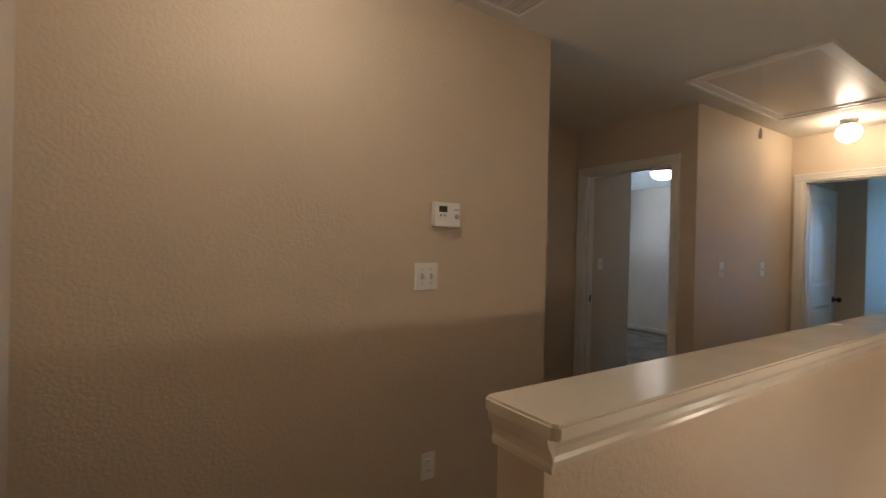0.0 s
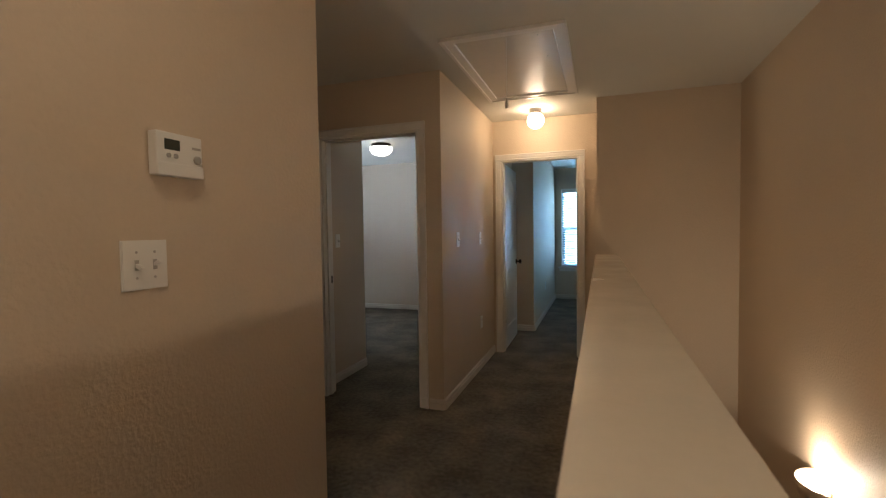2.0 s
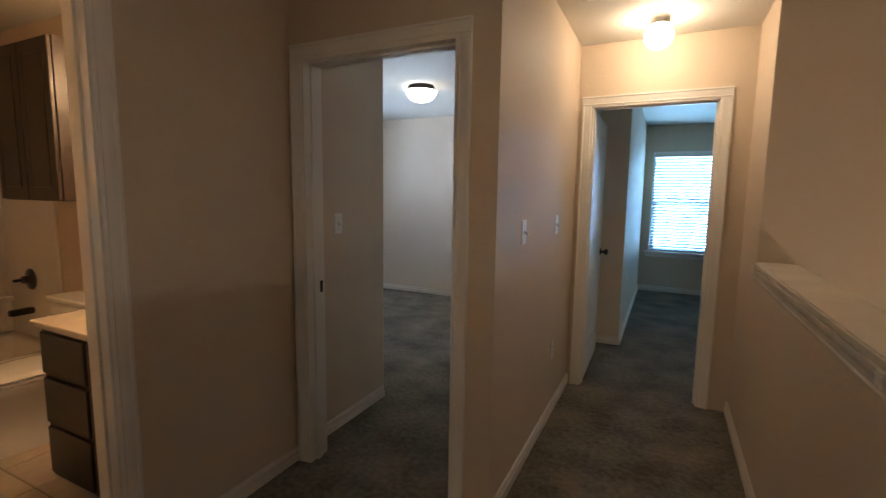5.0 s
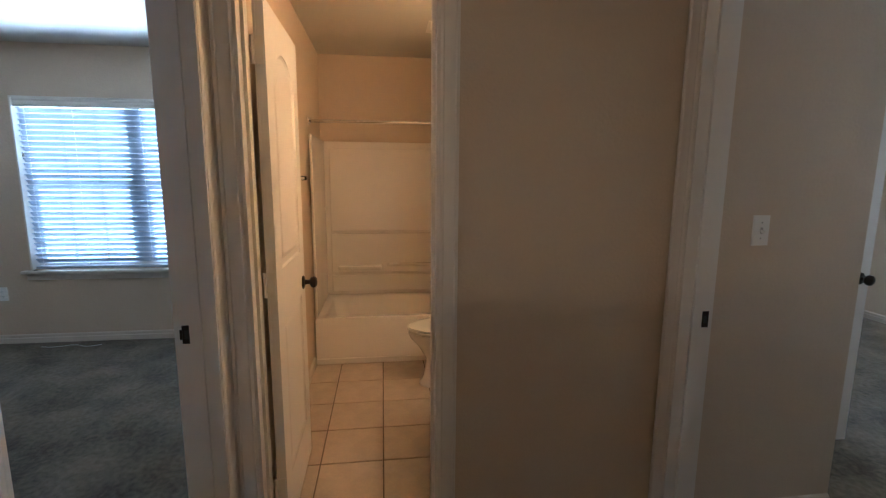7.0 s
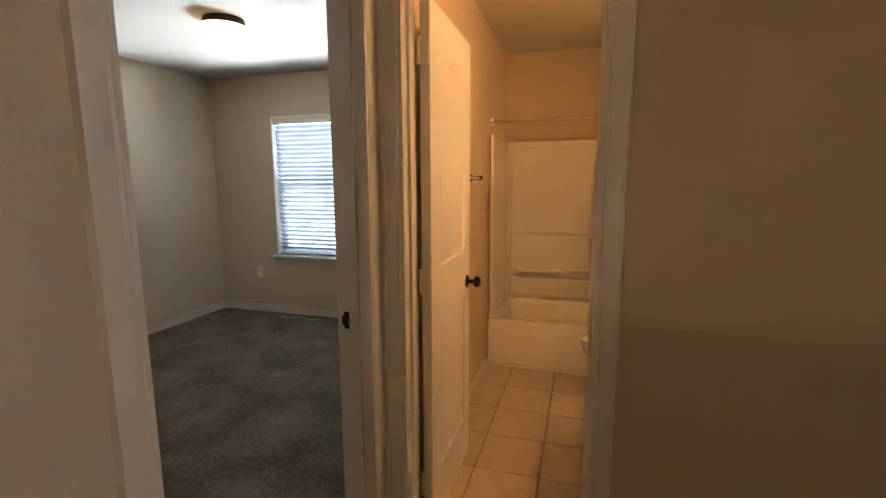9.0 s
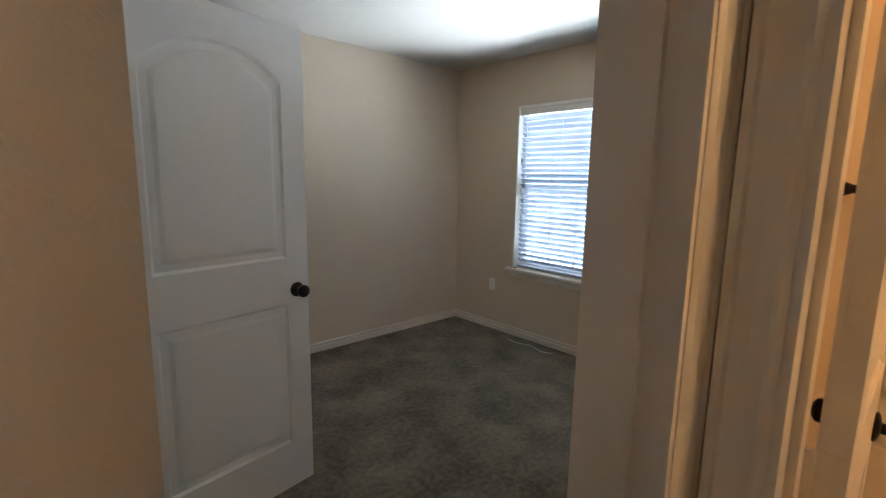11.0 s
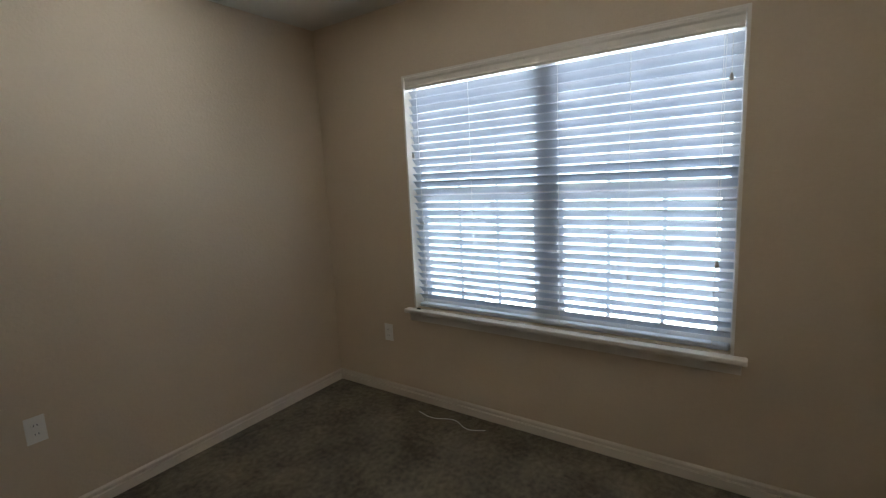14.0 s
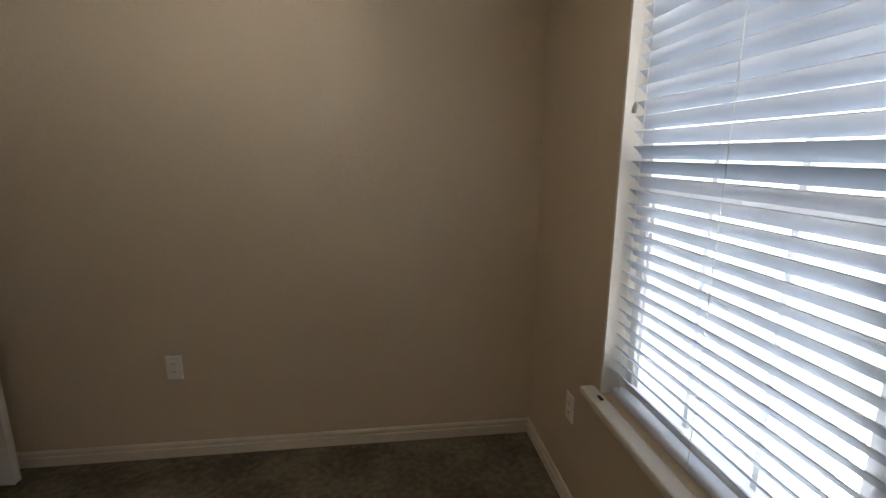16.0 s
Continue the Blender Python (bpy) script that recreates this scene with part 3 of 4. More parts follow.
plate((XW, 1.25, 1.23), 90, "switch", 2, "white two-gang toggle switch plate on the beige wall")
plate((XB, 3.945, 1.232), 90, "switch")
plate((XB, 4.659, 1.23), 90, "switch")
plate((-2.465, 3.94, 1.229), 90, "switch", 1, "white toggle switch inside the bedroom entry")
plate((XW, 1.28, 0.41), 90, "outlet")
plate((XB, 4.68, 0.43), 90, "outlet")
plate((XEXT, -0.644, 0.43), 90, "outlet")
plate((-3.34, -1.14, 0.46), 180, "outlet")
plate((-4.224, YC - T, 0.47), 0, "outlet")
coax = plate((-3.77, YC - T, 0.45), 0, "jack", 1, "white cable wall plate with a black lead")
coax.name = "cable_plate"
tube("lead", [(0, -0.012, 0), (0.03, -0.05, -0.005), (0.07, -0.06, -0.03), (0.09, -0.05, -0.07)], 0.003, BLACKMATT, coax)
plate((-2.02, 7.5, 0.43), 0, "outlet")
plate((-1.1, 7.7, 0.43), 90, "outlet")

th = thing("thermostat", pose(XW, 1.335, 1.497, 0, 0, 90), "white plastic wall thermostat with a dark display and dial", "thermostat")
part("body", bevelled(-0.066, 0.066, -0.03, -0.0005, -0.053, 0.053, 0.004), PLASTIC, th)
part("lower_cover", bevelled(-0.066, 0.066, -0.033, -0.029, -0.053, -0.022, 0.002), PLASTIC, th)
part("display", bevelled(-0.045, -0.002, -0.0315, -0.029, 0.01, 0.036, 0.001, 1), SCREEN, th, "dark grey display")
for u in (-0.035, -0.015):
    part("button", lathe([(0.006, 0), (0.006, 0.003), (0.004, 0.005), (0, 0.005)], 12, pose(u, -0.03, -0.004, 90, 0, 0)), PLASTIC_GREY, th)
part("dial", lathe([(0.011, 0), (0.011, 0.004), (0.008, 0.007), (0, 0.007)], 16, pose(0.048, -0.03, -0.006, 90, 0, 0)), PLASTIC_GREY, th)
part("marking", bevelled(0.034, 0.06, -0.0308, -0.0295, 0.02, 0.026, 0.0003, 1), PLASTIC_GREY, th)


# ---- vents ----
def vent(p, w, d, n, label):
    ob = thing("ceiling_vent", pose(*p), label, "vent")
    bm = bmesh.new()
    for b in ((-w, w, -d, -d + 0.022), (-w, w, d - 0.022, d), (-w, -w + 0.022, -d + 0.022, d - 0.022), (w - 0.022, w, -d + 0.022, d - 0.022)):
        box(bm, *b, -0.008, -0.0005)
    part("frame", bm, TRIM, ob)
    bm = bmesh.new()
    box(bm, -w + 0.02, w - 0.02, -d + 0.02, d - 0.02, -0.002, -0.0005)
    part("backing", bm, TRIM, ob)
    for i in range(n):
        v = -d + 0.022 + (i + 0.5) * (2 * d - 0.044) / n
        bm = bmesh.new()
        box(bm, -w + 0.022, w - 0.022, -0.009, 0.009, -0.0008, 0.0008, pose(0, v, -0.007, 24, 0, 0))
        part("slat", bm, TRIM, ob)


vent((-1.1, 1.53, H), 0.14, 0.15, 9, "white metal ceiling air register")
bv = thing("bath_fan", pose(-4.2, 2.95, H), "white square bathroom exhaust fan grille", "vent")
part("grille", bevelled(-0.125, 0.125, -0.125, 0.125, -0.012, -0.0005, 0.004), TRIM, bv)
for a in range(4):
    bm = bmesh.new()
    for k in range(3):
        r = 0.04 + 0.024 * k
        box(bm, -r, r, r - 0.004, r + 0.004, -0.0135, -0.011, pose(0, 0, 0, 0, 0, 90 * a))
    part("slot", bm, PLASTIC_GREY, bv)


# ---- windows with blinds ----
def window(name, m, w, z0, z1, units, tilt, label, clear=False):
    """Local x runs along the wall, local y points outdoors; y = 0 is the wall's inner face."""
    ob = tagged(new(name), label, "window", kind="structure")
    ob.matrix_world = m
    d0, d1 = 0.085, 0.135
    bm = bmesh.new()
    f = 0.045
    for b in ((-w, -w + f, z0, z1), (w - f, w, z0, z1), (-w + f, w - f, z0, z0 + f), (-w + f, w - f, z1 - f, z1)):
        box(bm, b[0], b[1], d0, d1, b[2], b[3])
    for k in range(1, units):
        u = -w + 2 * w * k / units
        box(bm, u - 0.055, u + 0.055, d0 - 0.004, d1, z0 + f, z1 - f)
    part("window_frame", bm, VINYL, ob)
    zm = (z0 + z1) / 2
    for k in range(units):
        a = -w + 2 * w * k / units + (0.055 if k else f)
        b = -w + 2 * w * (k + 1) / units - (0.055 if k < units - 1 else f)
        bm = bmesh.new()
        box(bm, a, b, d0 + 0.004, d1 - 0.008, zm - 0.022, zm + 0.022)
        for s in (a, b - 0.028):
            box(bm, s, s + 0.028, d0 + 0.006, d0 + 0.03, z0 + f, zm - 0.022)
        part("sash", bm, VINYL, ob)
        for i in (1, 2):
            u = a + (b - a) * i / 3
            bm = bmesh.new()
            box(bm, u - 0.009, u + 0.009, d0 + 0.02, d0 + 0.03, z0 + f, zm - 0.022)
            box(bm, u - 0.009, u + 0.009, d0 + 0.02, d0 + 0.03, zm + 0.022, z1 - f)
            part("muntin", bm, VINYL, ob)
        for lo, hi, dy in ((z0 + f, zm - 0.022, 0.016), (zm + 0.022, z1 - f, 0.034)):
            bm = bmesh.new()
            bm.faces.new([bm.verts.new((u, d0 + dy, z)) for u, z in ((a, lo), (b, lo), (b, hi), (a, hi))])
            pane = part("pane", bm, GLASS, ob)
            pane.visible_shadow = False
    # sill board and apron
    bm = bevelled(-w - 0.05, w + 0.05, -0.055, -0.0005, z0 - 0.026, z0 - 0.001, 0.006)
    box(bm, -w + 0.001, w - 0.001, -0.001, d0, z0 - 0.006, z0 - 0.001)
    part("sill", bm, TRIM, ob, "white painted sill board")
    bm = bmesh.new()
    prism(bm, [(0, 0), (0.012, 0.004), (0.014, 0.04), (0.02, 0.052), (0.02, 0.058), (0, 0.058)], lambda u, v, q: Vector((q, -u, z0 - 0.086 + v)), -w - 0.03, w + 0.03)
    part("apron", bm, TRIM, ob)
    bm = bmesh.new()
    for b in ((-w - 0.0005, -w + 0.012, z0, z1), (w - 0.012, w + 0.0005, z0, z1)):
        box(bm, b[0], b[1], -0.003, d0 - 0.001, b[2], b[3])
    box(bm, -w + 0.012, w - 0.012, -0.003, d0 - 0.001, z1 - 0.01, z1 + 0.0005)
    part("reveal", bm, TRIM, ob)

    bl = thing("window_blind", m, "white horizontal slat blind, lowered with slats half open", "blind")
    bw = w - 0.018
    bm = bmesh.new()
    prism(bm, [(0, 0), (0.008, 0), (0.012, 0.01), (0.008, 0.02), (0.008, 0.045), (0.014, 0.055), (0.014, 0.068), (0, 0.068)],
          lambda u, v, q: Vector((q, 0.012 - u, z1 - 0.08 + v)), -bw, bw)
    part("valance", bm, TRIM, bl)
    part("head_rail", bevelled(-bw, bw, 0.018, 0.07, z1 - 0.06, z1 - 0.012, 0.002, 1), VINYL, bl)
    top, bottom = z1 - 0.085, z0 + 0.045
    count = round((top - bottom) / 0.0435)
    step = (top - bottom) / count
    sb = bmesh.new()
    arc = [(-0.025, 0.0), (-0.013, 0.0028), (0.0, 0.0038), (0.013, 0.0028), (0.025, 0.0)]
    prof = arc + [(u, v - 0.0026) for u, v in arc[::-1]]
    prism(sb, prof, lambda u, v, q: Vector((q, u, v)), -bw, bw)
    first = part("slat", sb, SLAT, bl, smooth=True)
    rng = random.Random(7)
    for i in range(count):
        o = first if i == 0 else new("slat", first.data)
        o.parent = bl
        o.matrix_basis = pose(0, 0.05, bottom + step * (i + 0.6), -tilt + rng.uniform(-1.2, 1.2), rng.uniform(-0.07, 0.07), 0)
    part("bottom_rail", bevelled(-bw, bw, 0.026, 0.078, z0 + 0.002, z0 + 0.027, 0.009, 3), SLAT, bl)
    for q in ((-0.92, -0.5, -0.0 + 0.1, 0.5, 0.92) if w > 0.7 else (-0.8, 0.0, 0.8)):
        bm = bmesh.new()
        for y in (0.02, 0.068):
            box(bm, q * bw - 0.001, q * bw + 0.001, y - 0.0007, y + 0.0007, z0 + 0.02, top + 0.03)
        part("ladder_cord", bm, CORD, bl)
    for q, drop in ((-0.965, 0.36), (0.93, 0.92), (0.955, 0.16)):
        bm = bmesh.new()
        box(bm, q * bw - 0.001, q * bw + 0.001, 0.009, 0.011, z1 - 0.08 - drop, z1 - 0.07)
        cord = part("pull_cord", bm, CORD, bl)
        part("tassel", lathe([(0, -0.035), (0.008, -0.033), (0.009, -0.02), (0.004, -0.004), (0, 0)], 12, pose(q * bw, 0.01, z1 - 0.08 - drop)), PLASTIC_GREY, cord, "small grey tassel")
    return ob


window("window_1", pose(XEXT, (WC[0] + WC[1]) / 2, 0, 0, 0, 90), (WC[1] - WC[0]) / 2, WC[2], WC[3], 2, 46, "wide white vinyl double window with painted sill")
window("window_2", pose(XEXT, (WA[0] + WA[1]) / 2, 0, 0, 0, 90), (WA[1] - WA[0]) / 2, WA[2], WA[3], 2, 39, "wide white vinyl double window with painted sill")
window("window_3", pose((WB[0] + WB[1]) / 2, 9.33, 0), (WB[1] - WB[0]) / 2, WB[2], WB[3], 1, 38, "single white vinyl window with painted sill")


# ---- bathroom ----
YN = 3.42                       # bathroom's north face
BY0, BY1 = YC + 0.012, YN - 0.002
tub = thing("bathtub", pose(0, 0, 0), "cream acrylic bathtub with moulded three-sided surround", "bathtub")
TX0, TX1 = XEXT + 0.01, -4.31
bm = bmesh.new()
outer = [(TX0, BY0), (TX1, BY0), (TX1, BY1), (TX0, BY1)]
def rim(inset, z, r):
    pts = []
    x0, x1, y0, y1 = TX0 + inset, TX1 - inset, BY0 + inset, BY1 - inset
    for cx, cy, a0 in ((x1 - r, y1 - r, 0), (x0 + r, y1 - r, 90), (x0 + r, y0 + r, 180), (x1 - r, y0 + r, 270)):
        for k in range(7):
            a = radians(a0 + 15 * k)
            pts.append(bm.verts.new((cx + r * math.cos(a), cy + r * math.sin(a), z)))
    return pts
rings = [rim(0, 0, 0.006), rim(0, 0.345, 0.006), rim(0.008, 0.36, 0.01), rim(0.06, 0.36, 0.08), rim(0.075, 0.345, 0.09), rim(0.13, 0.1, 0.12), rim(0.2, 0.06, 0.1)]
for r0, r1 in zip(rings, rings[1:]):
    for i in range(len(r0)):
        bm.faces.new((r0[i], r0[(i + 1) % len(r0)], r1[(i + 1) % len(r1)], r1[i]))
bm.faces.new(rings[-1])
part("basin", bm, ACRYLIC, tub, smooth=True)
part("toe_strip", bevelled(TX1, TX1 + 0.012, BY0, BY1, 0.0, 0.045, 0.004), ACRYLIC, tub)
for b in ((TX0, TX0 + 0.02, BY0, BY1), (TX0 + 0.021, TX1 - 0.02, BY0, BY0 + 0.02), (TX0 + 0.021, TX1 - 0.02, BY1 - 0.02, BY1)):
    part("surround_wall", bevelled(*b, 0.362, 1.72, 0.006), ACRYLIC, tub)
for z0, z1, dep in ((0.39, 0.545, 0.02), (0.565, 0.92, 0.03), (0.94, 1.66, 0.02)):
    part("surround_panel", bevelled(TX0 + 0.02, TX0 + 0.02 + dep, BY0 + 0.06, BY1 - 0.06, z0, z1, 0.007), ACRYLIC, tub)
part("shelf", bevelled(TX0 + 0.03, TX0 + 0.1, BY0 + 0.12, BY0 + 0.5, 0.6, 0.635, 0.01), ACRYLIC, tub)
part("shelf", bevelled(TX0 + 0.03, TX0 + 0.085, BY0 + 0.55, BY0 + 0.95, 0.625, 0.65, 0.01), ACRYLIC, tub)
part("shelf", bevelled(TX0 + 0.03, TX0 + 0.1, BY0 + 1.0, BY0 + 1.4, 0.6, 0.635, 0.01), ACRYLIC, tub)
tap = thing("tub_faucet", pose(-4.7, BY1 - 0.02, 0), "dark bronze tub spout and valve on the tub wall", "faucet")
part("valve_plate", lathe([(0.075, 0), (0.072, 0.008), (0.03, 0.02), (0.026, 0.05), (0, 0.052)], 24, pose(0, 0, 0.78, 90, 0, 0)), BRONZE, tap, smooth=True)
part("lever", bevelled(-0.012, 0.012, -0.1, -0.04, 0.77, 0.79, 0.005), BRONZE, tap)
part("spout", bevelled(-0.025, 0.025, -0.14, 0, 0.54, 0.585, 0.012), BRONZE, tap)

rod = thing("shower_rod", pose(-4.425, 0, 1.82), "chrome shower curtain rod across the tub", "curtain rod")
part("tube", lathe([(0.0125, YC + 0.001), (0.0125, YN - 0.001)], 16, pose(0, 0, 0, -90, 0, 0) @ pose(0, 0, 0)), CHROME, rod, smooth=True)
for y, s in ((YC, 1), (YN, -1)):
    part("flange", lathe([(0.03, 0), (0.028, 0.008), (0.016, 0.02)], 20, pose(0, y, 0, -90 * s, 0, 0)), CHROME, rod, smooth=True)

tb = thing("towel_bar", pose(-3.51, YC, 1.41), "towel bar with dark bronze posts on the bathroom wall", "towel bar")
part("bar", lathe([(0.008, -0.23), (0.008, 0.23)], 14, pose(0, 0.065, 0, 0, 90, 0)), NICKEL, tb, smooth=True)
for u in (-0.22, 0.22):
    part("post", lathe([(0, 0.085), (0.012, 0.082), (0.014, 0.06), (0.01, 0.035), (0.02, 0.012), (0.028, 0.004), (0.028, 0)][::-1], 18, pose(u, 0, 0, -90, 0, 0)), BRONZE, tb, smooth=True)

wc = thing("toilet", pose(-3.89, 3.035, 0), "white porcelain toilet with closed lid beside the tub", "toilet")
def oval(bm, z, ry0, ry1, rx, n=28):
    return [bm.verts.new((rx * math.cos(2 * math.pi * i / n), (ry1 if math.sin(2 * math.pi * i / n) > 0 else ry0) * math.sin(2 * math.pi * i / n), z)) for i in range(n)]
def loft(rows):
    bm = bmesh.new()
    rs = [oval(bm, *r) for r in rows]
    for a, b in zip(rs, rs[1:]):
        for i in range(len(a)):
            bm.faces.new((a[i], a[(i + 1) % len(a)], b[(i + 1) % len(b)], b[i]))
    bm.faces.new(rs[0])
    bm.faces.new(rs[-1])
    return bm
part("bowl", loft([(0, 0.29, 0.25, 0.115), (0.02, 0.29, 0.25, 0.115), (0.06, 0.26, 0.23, 0.1), (0.18, 0.24, 0.2, 0.095), (0.27, 0.29, 0.2, 0.125),
                   (0.33, 0.345, 0.22, 0.165), (0.37, 0.365, 0.23, 0.182), (0.385, 0.365, 0.23, 0.182)]), PORCELAIN, wc, smooth=True)
part("seat", loft([(0.388, 0.365, 0.2, 0.183), (0.395, 0.372, 0.2, 0.188), (0.405, 0.37, 0.2, 0.186)]), PORCELAIN, wc, smooth=True)
part("lid", loft([(0.413, 0.366, 0.2, 0.182), (0.422, 0.372, 0.2, 0.188), (0.432, 0.355, 0.19, 0.175), (0.437, 0.3, 0.15, 0.13)]), PORCELAIN, wc, smooth=True)
part("tank", bevelled(-0.23, 0.23, 0.2, 0.37, 0.37, 0.72, 0.02, 3), PORCELAIN, wc)
part("tank_lid", bevelled(-0.24, 0.24, 0.19, 0.38, 0.722, 0.76, 0.012, 3), PORCELAIN, wc)
part("lever", bevelled(-0.2, -0.12, 0.178, 0.199, 0.63, 0.65, 0.005), CHROME, wc)
bm = bmesh.new()
box(bm, -0.11, 0.11, 0.12, 0.37, 0.0, 0.37)
bmesh.ops.bevel(bm, geom=list(bm.edges), offset=0.03, segments=3, affect="EDGES")
part("pedestal_back", bm, PORCELAIN, wc, smooth=True)

oc = thing("wall_cabinet", pose(-3.89, YN, 0), "dark stained wooden wall cabinet above the toilet", "cabinet")
part("body", bevelled(-0.31, 0.31, -0.3, -0.001, 1.34, 2.17, 0.003, 1), DARKWOOD, oc)
for u in (-0.155, 0.155):
    d = part("door", bevelled(u - 0.15, u + 0.15, -0.32, -0.301, 1.345, 2.165, 0.003, 1), DARKWOOD, oc)
    part("panel", bevelled(u - 0.095, u + 0.095, -0.324, -0.319, 1.41, 2.1, 0.006, 1), DARKWOOD, d)

va = thing("vanity_cabinet", pose(XBATH - T - 0.008, YN, 0), "dark stained wooden bathroom vanity with drawers", "cabinet")
VW, VD = 0.67, 0.585
part("body", bevelled(-VW, 0, -VD, -0.001, 0.09, 0.80, 0.003, 1), DARKWOOD, va)
part("toe_kick", bevelled(-VW + 0.005, -0.005, -VD + 0.07, -0.01, 0.0, 0.092, 0.002, 1), DARKWOOD, va)
for i, (z0, z1) in enumerate(((0.12, 0.34), (0.36, 0.57), (0.59, 0.78))):
    part("drawer", bevelled(-VW + 0.02, -VW + 0.36, -VD - 0.018, -VD - 0.0005, z0, z1, 0.004, 1), DARKWOOD, va)
part("door", bevelled(-VW + 0.38, -0.02, -VD - 0.018, -VD - 0.0005, 0.12, 0.78, 0.004, 1), DARKWOOD, va)
vt = thing("bathroom_countertop", pose(XBATH - T - 0.008, YN, 0.801), "cream cultured marble vanity top with backsplash", "countertop")
part("slab", bevelled(-VW - 0.02, 0, -VD - 0.035, -0.001, 0, 0.03, 0.007), COUNTER, vt)
part("backsplash", bevelled(-VW - 0.02, 0, -0.022, -0.001, 0.031, 0.12, 0.004), COUNTER, vt)
vl = thing("vanity_light", pose(-2.95, YN, 2.02), "bathroom vanity light bar with lit opal globes", "wall lamp")
part("bar", bevelled(-0.25, 0.25, -0.03, -0.001, -0.04, 0.04, 0.005), BRONZE, vl)
for u in (-0.17, 0.0, 0.17):
    part("globe", lathe([(0, -0.05)] + [(0.05 * math.sin(a), -0.05 * math.cos(a)) for a in np.linspace(0.3, 2.9, 10)] + [(0, 0.05)], 20, pose(u, -0.1, 0)), BATHGLASS, vl, smooth=True)

# ---- kitchen below the stairs ----
rg = thing("kitchen_range", pose(0.45, 7.2, -2.74), "black enamel kitchen range with coil burners", "stove")
part("body", bevelled(-0.33, 0.33, -0.3, 0.34, 0.0, 0.89, 0.006), BLACK, rg)
part("cooktop", bevelled(-0.335, 0.335, -0.32, 0.3, 0.891, 0.91, 0.005), BLACK, rg)
part("backguard", bevelled(-0.335, 0.335, 0.27, 0.35, 0.91, 1.1, 0.012), BLACK, rg)
for u, v, r in ((-0.17, -0.15, 0.1), (0.17, -0.15, 0.08), (-0.17, 0.12, 0.08), (0.17, 0.12, 0.1)):
    bm = bmesh.new()
    for k in range(3):
        q = r * (0.4 + 0.3 * k)
        prof = [(q - 0.006, 0.912), (q - 0.003, 0.92), (q + 0.003, 0.92), (q + 0.006, 0.912)]
        lathe(prof, 20, pose(u, v, 0), bm)
    part("burner", bm, NICKEL, rg)
for u in (-0.25, -0.12, 0.12, 0.25):
    part("dial", lathe([(0.022, 0), (0.02, 0.02), (0, 0.022)], 14, pose(u, 0.27, 1.02, 90, 0, 0)), CHROME, rg)
for x0, x1 in ((-2.5, 0.1), (0.8, XE)):
    if x1 - x0 > 0.05:
        kc = thing("base_cabinet", pose(x0, 6.93, -2.74), "dark kitchen base cabinet beside the range", "cabinet")
        part("body", bevelled(0, x1 - x0, 0.0, 0.62, 0.0, 0.86, 0.004, 1), DARKWOOD, kc)
        kt = thing("worktop", pose(x0, 6.9, -2.74), "tan laminate kitchen worktop", "countertop")
        part("slab", bevelled(0, x1 - x0, 0.0, 0.655, 0.865, 0.905, 0.006), LAMINATE, kt)
uc = thing("upper_cabinet", pose(-2.5, 7.2, -2.74), "dark kitchen wall cabinets above the range", "cabinet")
part("body", bevelled(0, 3.2, 0.0, 0.355, 1.36, 2.1, 0.004, 1), DARKWOOD, uc)
# unseen lamp, added above the opening's header to light the kitchen
kl = thing("kitchen_fill_lamp", pose(-0.9, 5.9, -0.25), "added ceiling lamp, out of view, that lights the kitchen", "ceiling lamp")
part("shade", lathe([(0, -0.1), (0.12, -0.09), (0.17, -0.05), (0.18, -0.01)], 28), KITCHEN, kl, smooth=True)
part("base", lathe([(0.185, -0.012), (0.19, -0.001), (0, -0.0005)], 28), NICKEL, kl)
bm = bmesh.new()
prism(bm, CASE, lambda u, v, w: Vector((XE - 0.001 - v, 4.7 + u * 1.6, w)), -2.74, -0.39)
structure("trim_lower_opening", bm, TRIM, "white painted casing beside the kitchen opening", "trim")

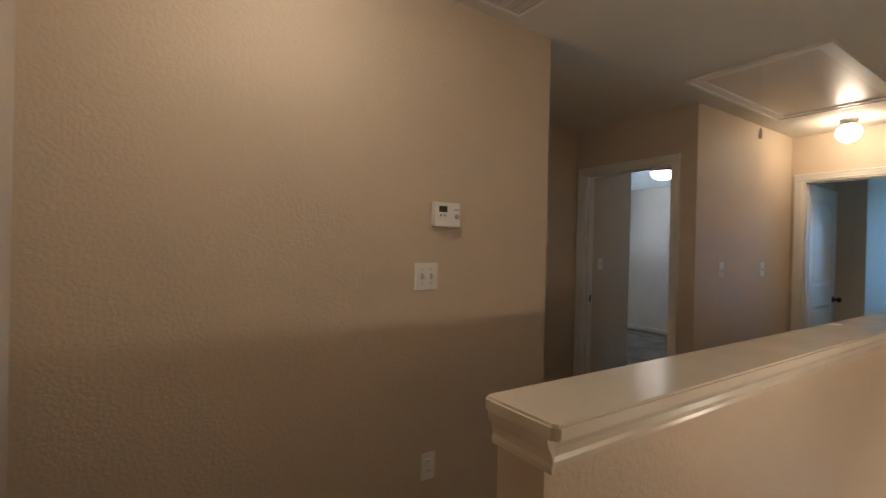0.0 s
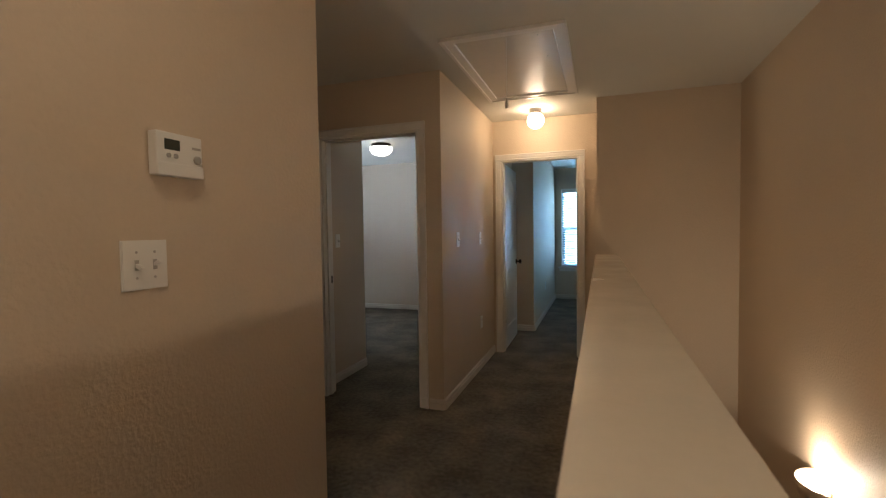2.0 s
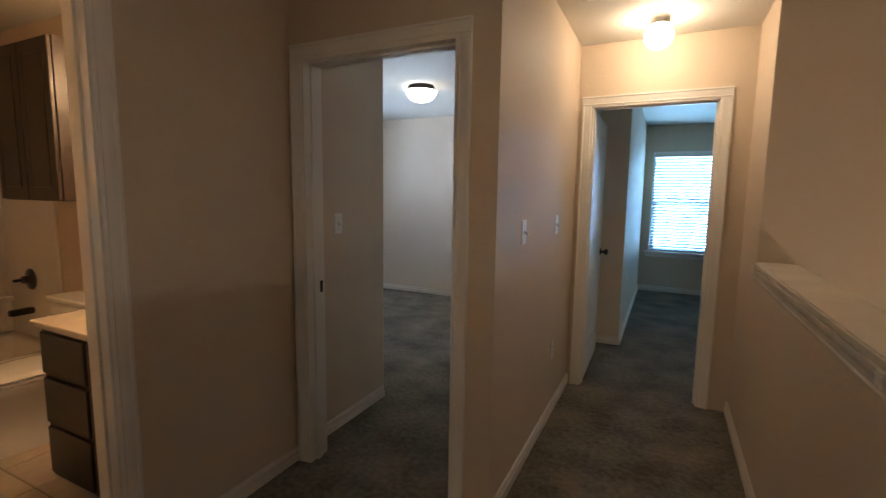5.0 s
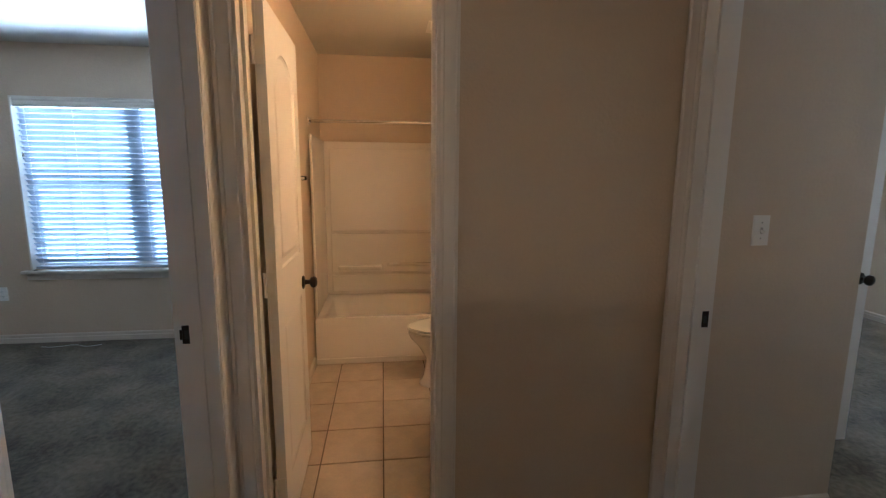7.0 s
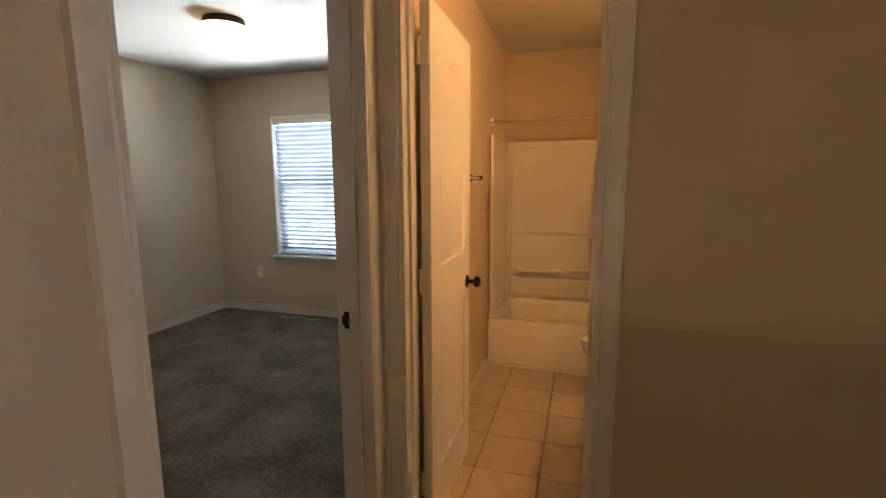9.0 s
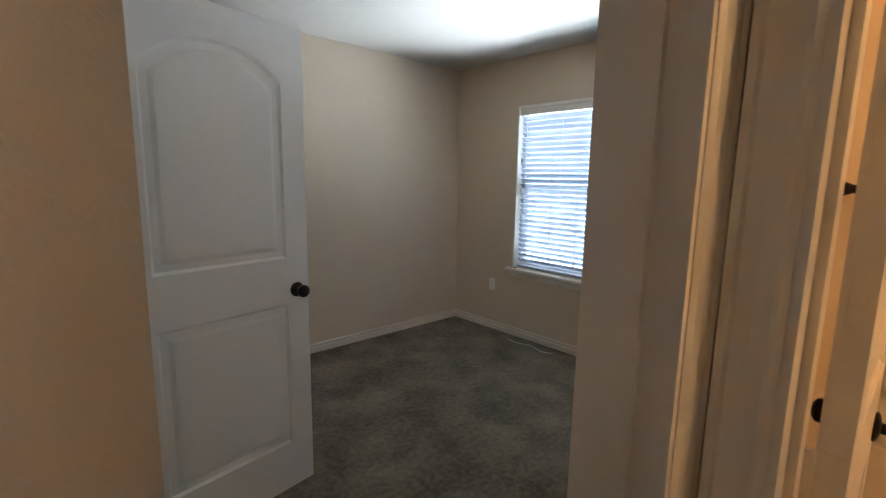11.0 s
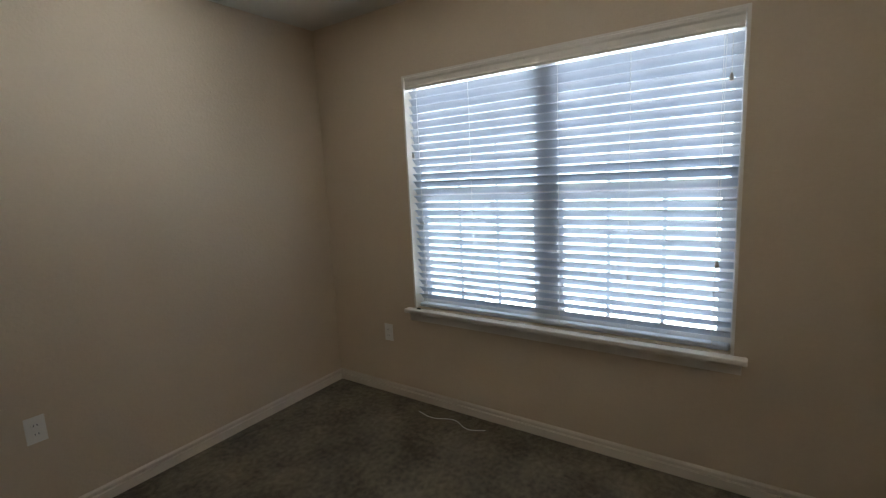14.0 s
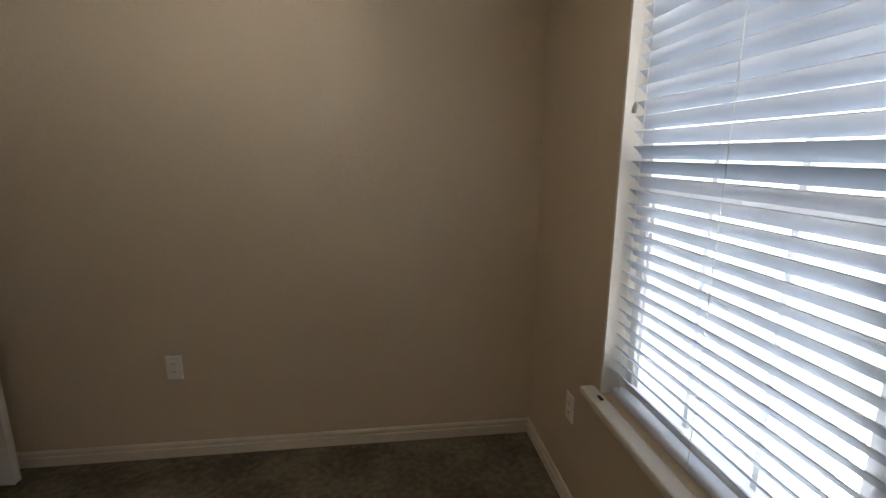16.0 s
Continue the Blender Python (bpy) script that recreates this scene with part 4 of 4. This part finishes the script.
# ---- small things ----
ds = thing("door_stop", pose(-2.6, -1.126, 0.05), "black spring door stop on the baseboard", "door stop")
part("spring", lathe([(0.011, 0), (0.006, 0.006), (0.006, 0.06), (0.009, 0.062), (0.009, 0.075), (0, 0.076)], 12, pose(0, 0, 0, -90, 0, -8)), BLACKMATT, ds)
st = thing("loose_string", pose(0, 0, 0), "thin pale string lying on the carpet under the window", "string")
tube("strand", [(-4.93, -0.32, 0.004), (-4.9, -0.2, 0.01), (-4.95, -0.08, 0.004), (-4.9, 0.05, 0.006), (-4.94, 0.14, 0.004)], 0.0018, CORD, st)

sc = thing("sill_cord", pose(0, 0, 0), "thin white blind cord trailing over the window sill", "cord")
tube("strand", [(-5.035, 0.29, 0.632), (-5.05, 0.33, 0.634), (-5.03, 0.37, 0.632), (-5.018, 0.36, 0.628), (-5.016, 0.35, 0.6)], 0.0014, CORD, sc)
clip = thing("blind_clip", pose(-5.035, -0.36, 0.631), "small dark plastic clip lying on the window sill", "clip")
part("body", bevelled(-0.006, 0.006, -0.014, 0.014, 0, 0.006, 0.002, 1), BLACKMATT, clip)

# ---- tiles, last ----
P, G = 0.313, 0.007
bm = bmesh.new()
box(bm, -P / 2 + G / 2, P / 2 - G / 2, -P / 2 + G / 2, P / 2 - G / 2, -0.008, 0.0)
bmesh.ops.bevel(bm, geom=[e for e in bm.edges if min(v.co.z for v in e.verts) > -0.001], offset=0.002, segments=1, affect="EDGES")
tile = part("tile", bm, TILE, bath_floor)
first_tile = True
for i in range(-4, 4):
    for j in range(-2, 4):
        x, y = -3.047 - P / 2 + P * i * 1.0, 2.495 + P / 2 + P * j
        if x - P / 2 < -4.7 or x > -2.5 or y < YC - 0.15 or y > YA + 0.1:
            continue
        o = tile if first_tile else new("tile", tile.data)
        first_tile = False
        o.parent = bath_floor
        o.matrix_basis = pose(x, y, random.uniform(-0.0008, 0.0), 0, 0, 0)
bm = bmesh.new()
for i in range(16):
    for k in range(3):
        box(bm, -2.45 + 0.2 * i, -2.258 + 0.2 * i, 7.55, 7.56 - 0.0005, -1.83 + 0.16 * k, -1.678 + 0.16 * k)
structure("backsplash_tiles", bm, SPLASH, "tan tile splashback behind the range", "tiles")
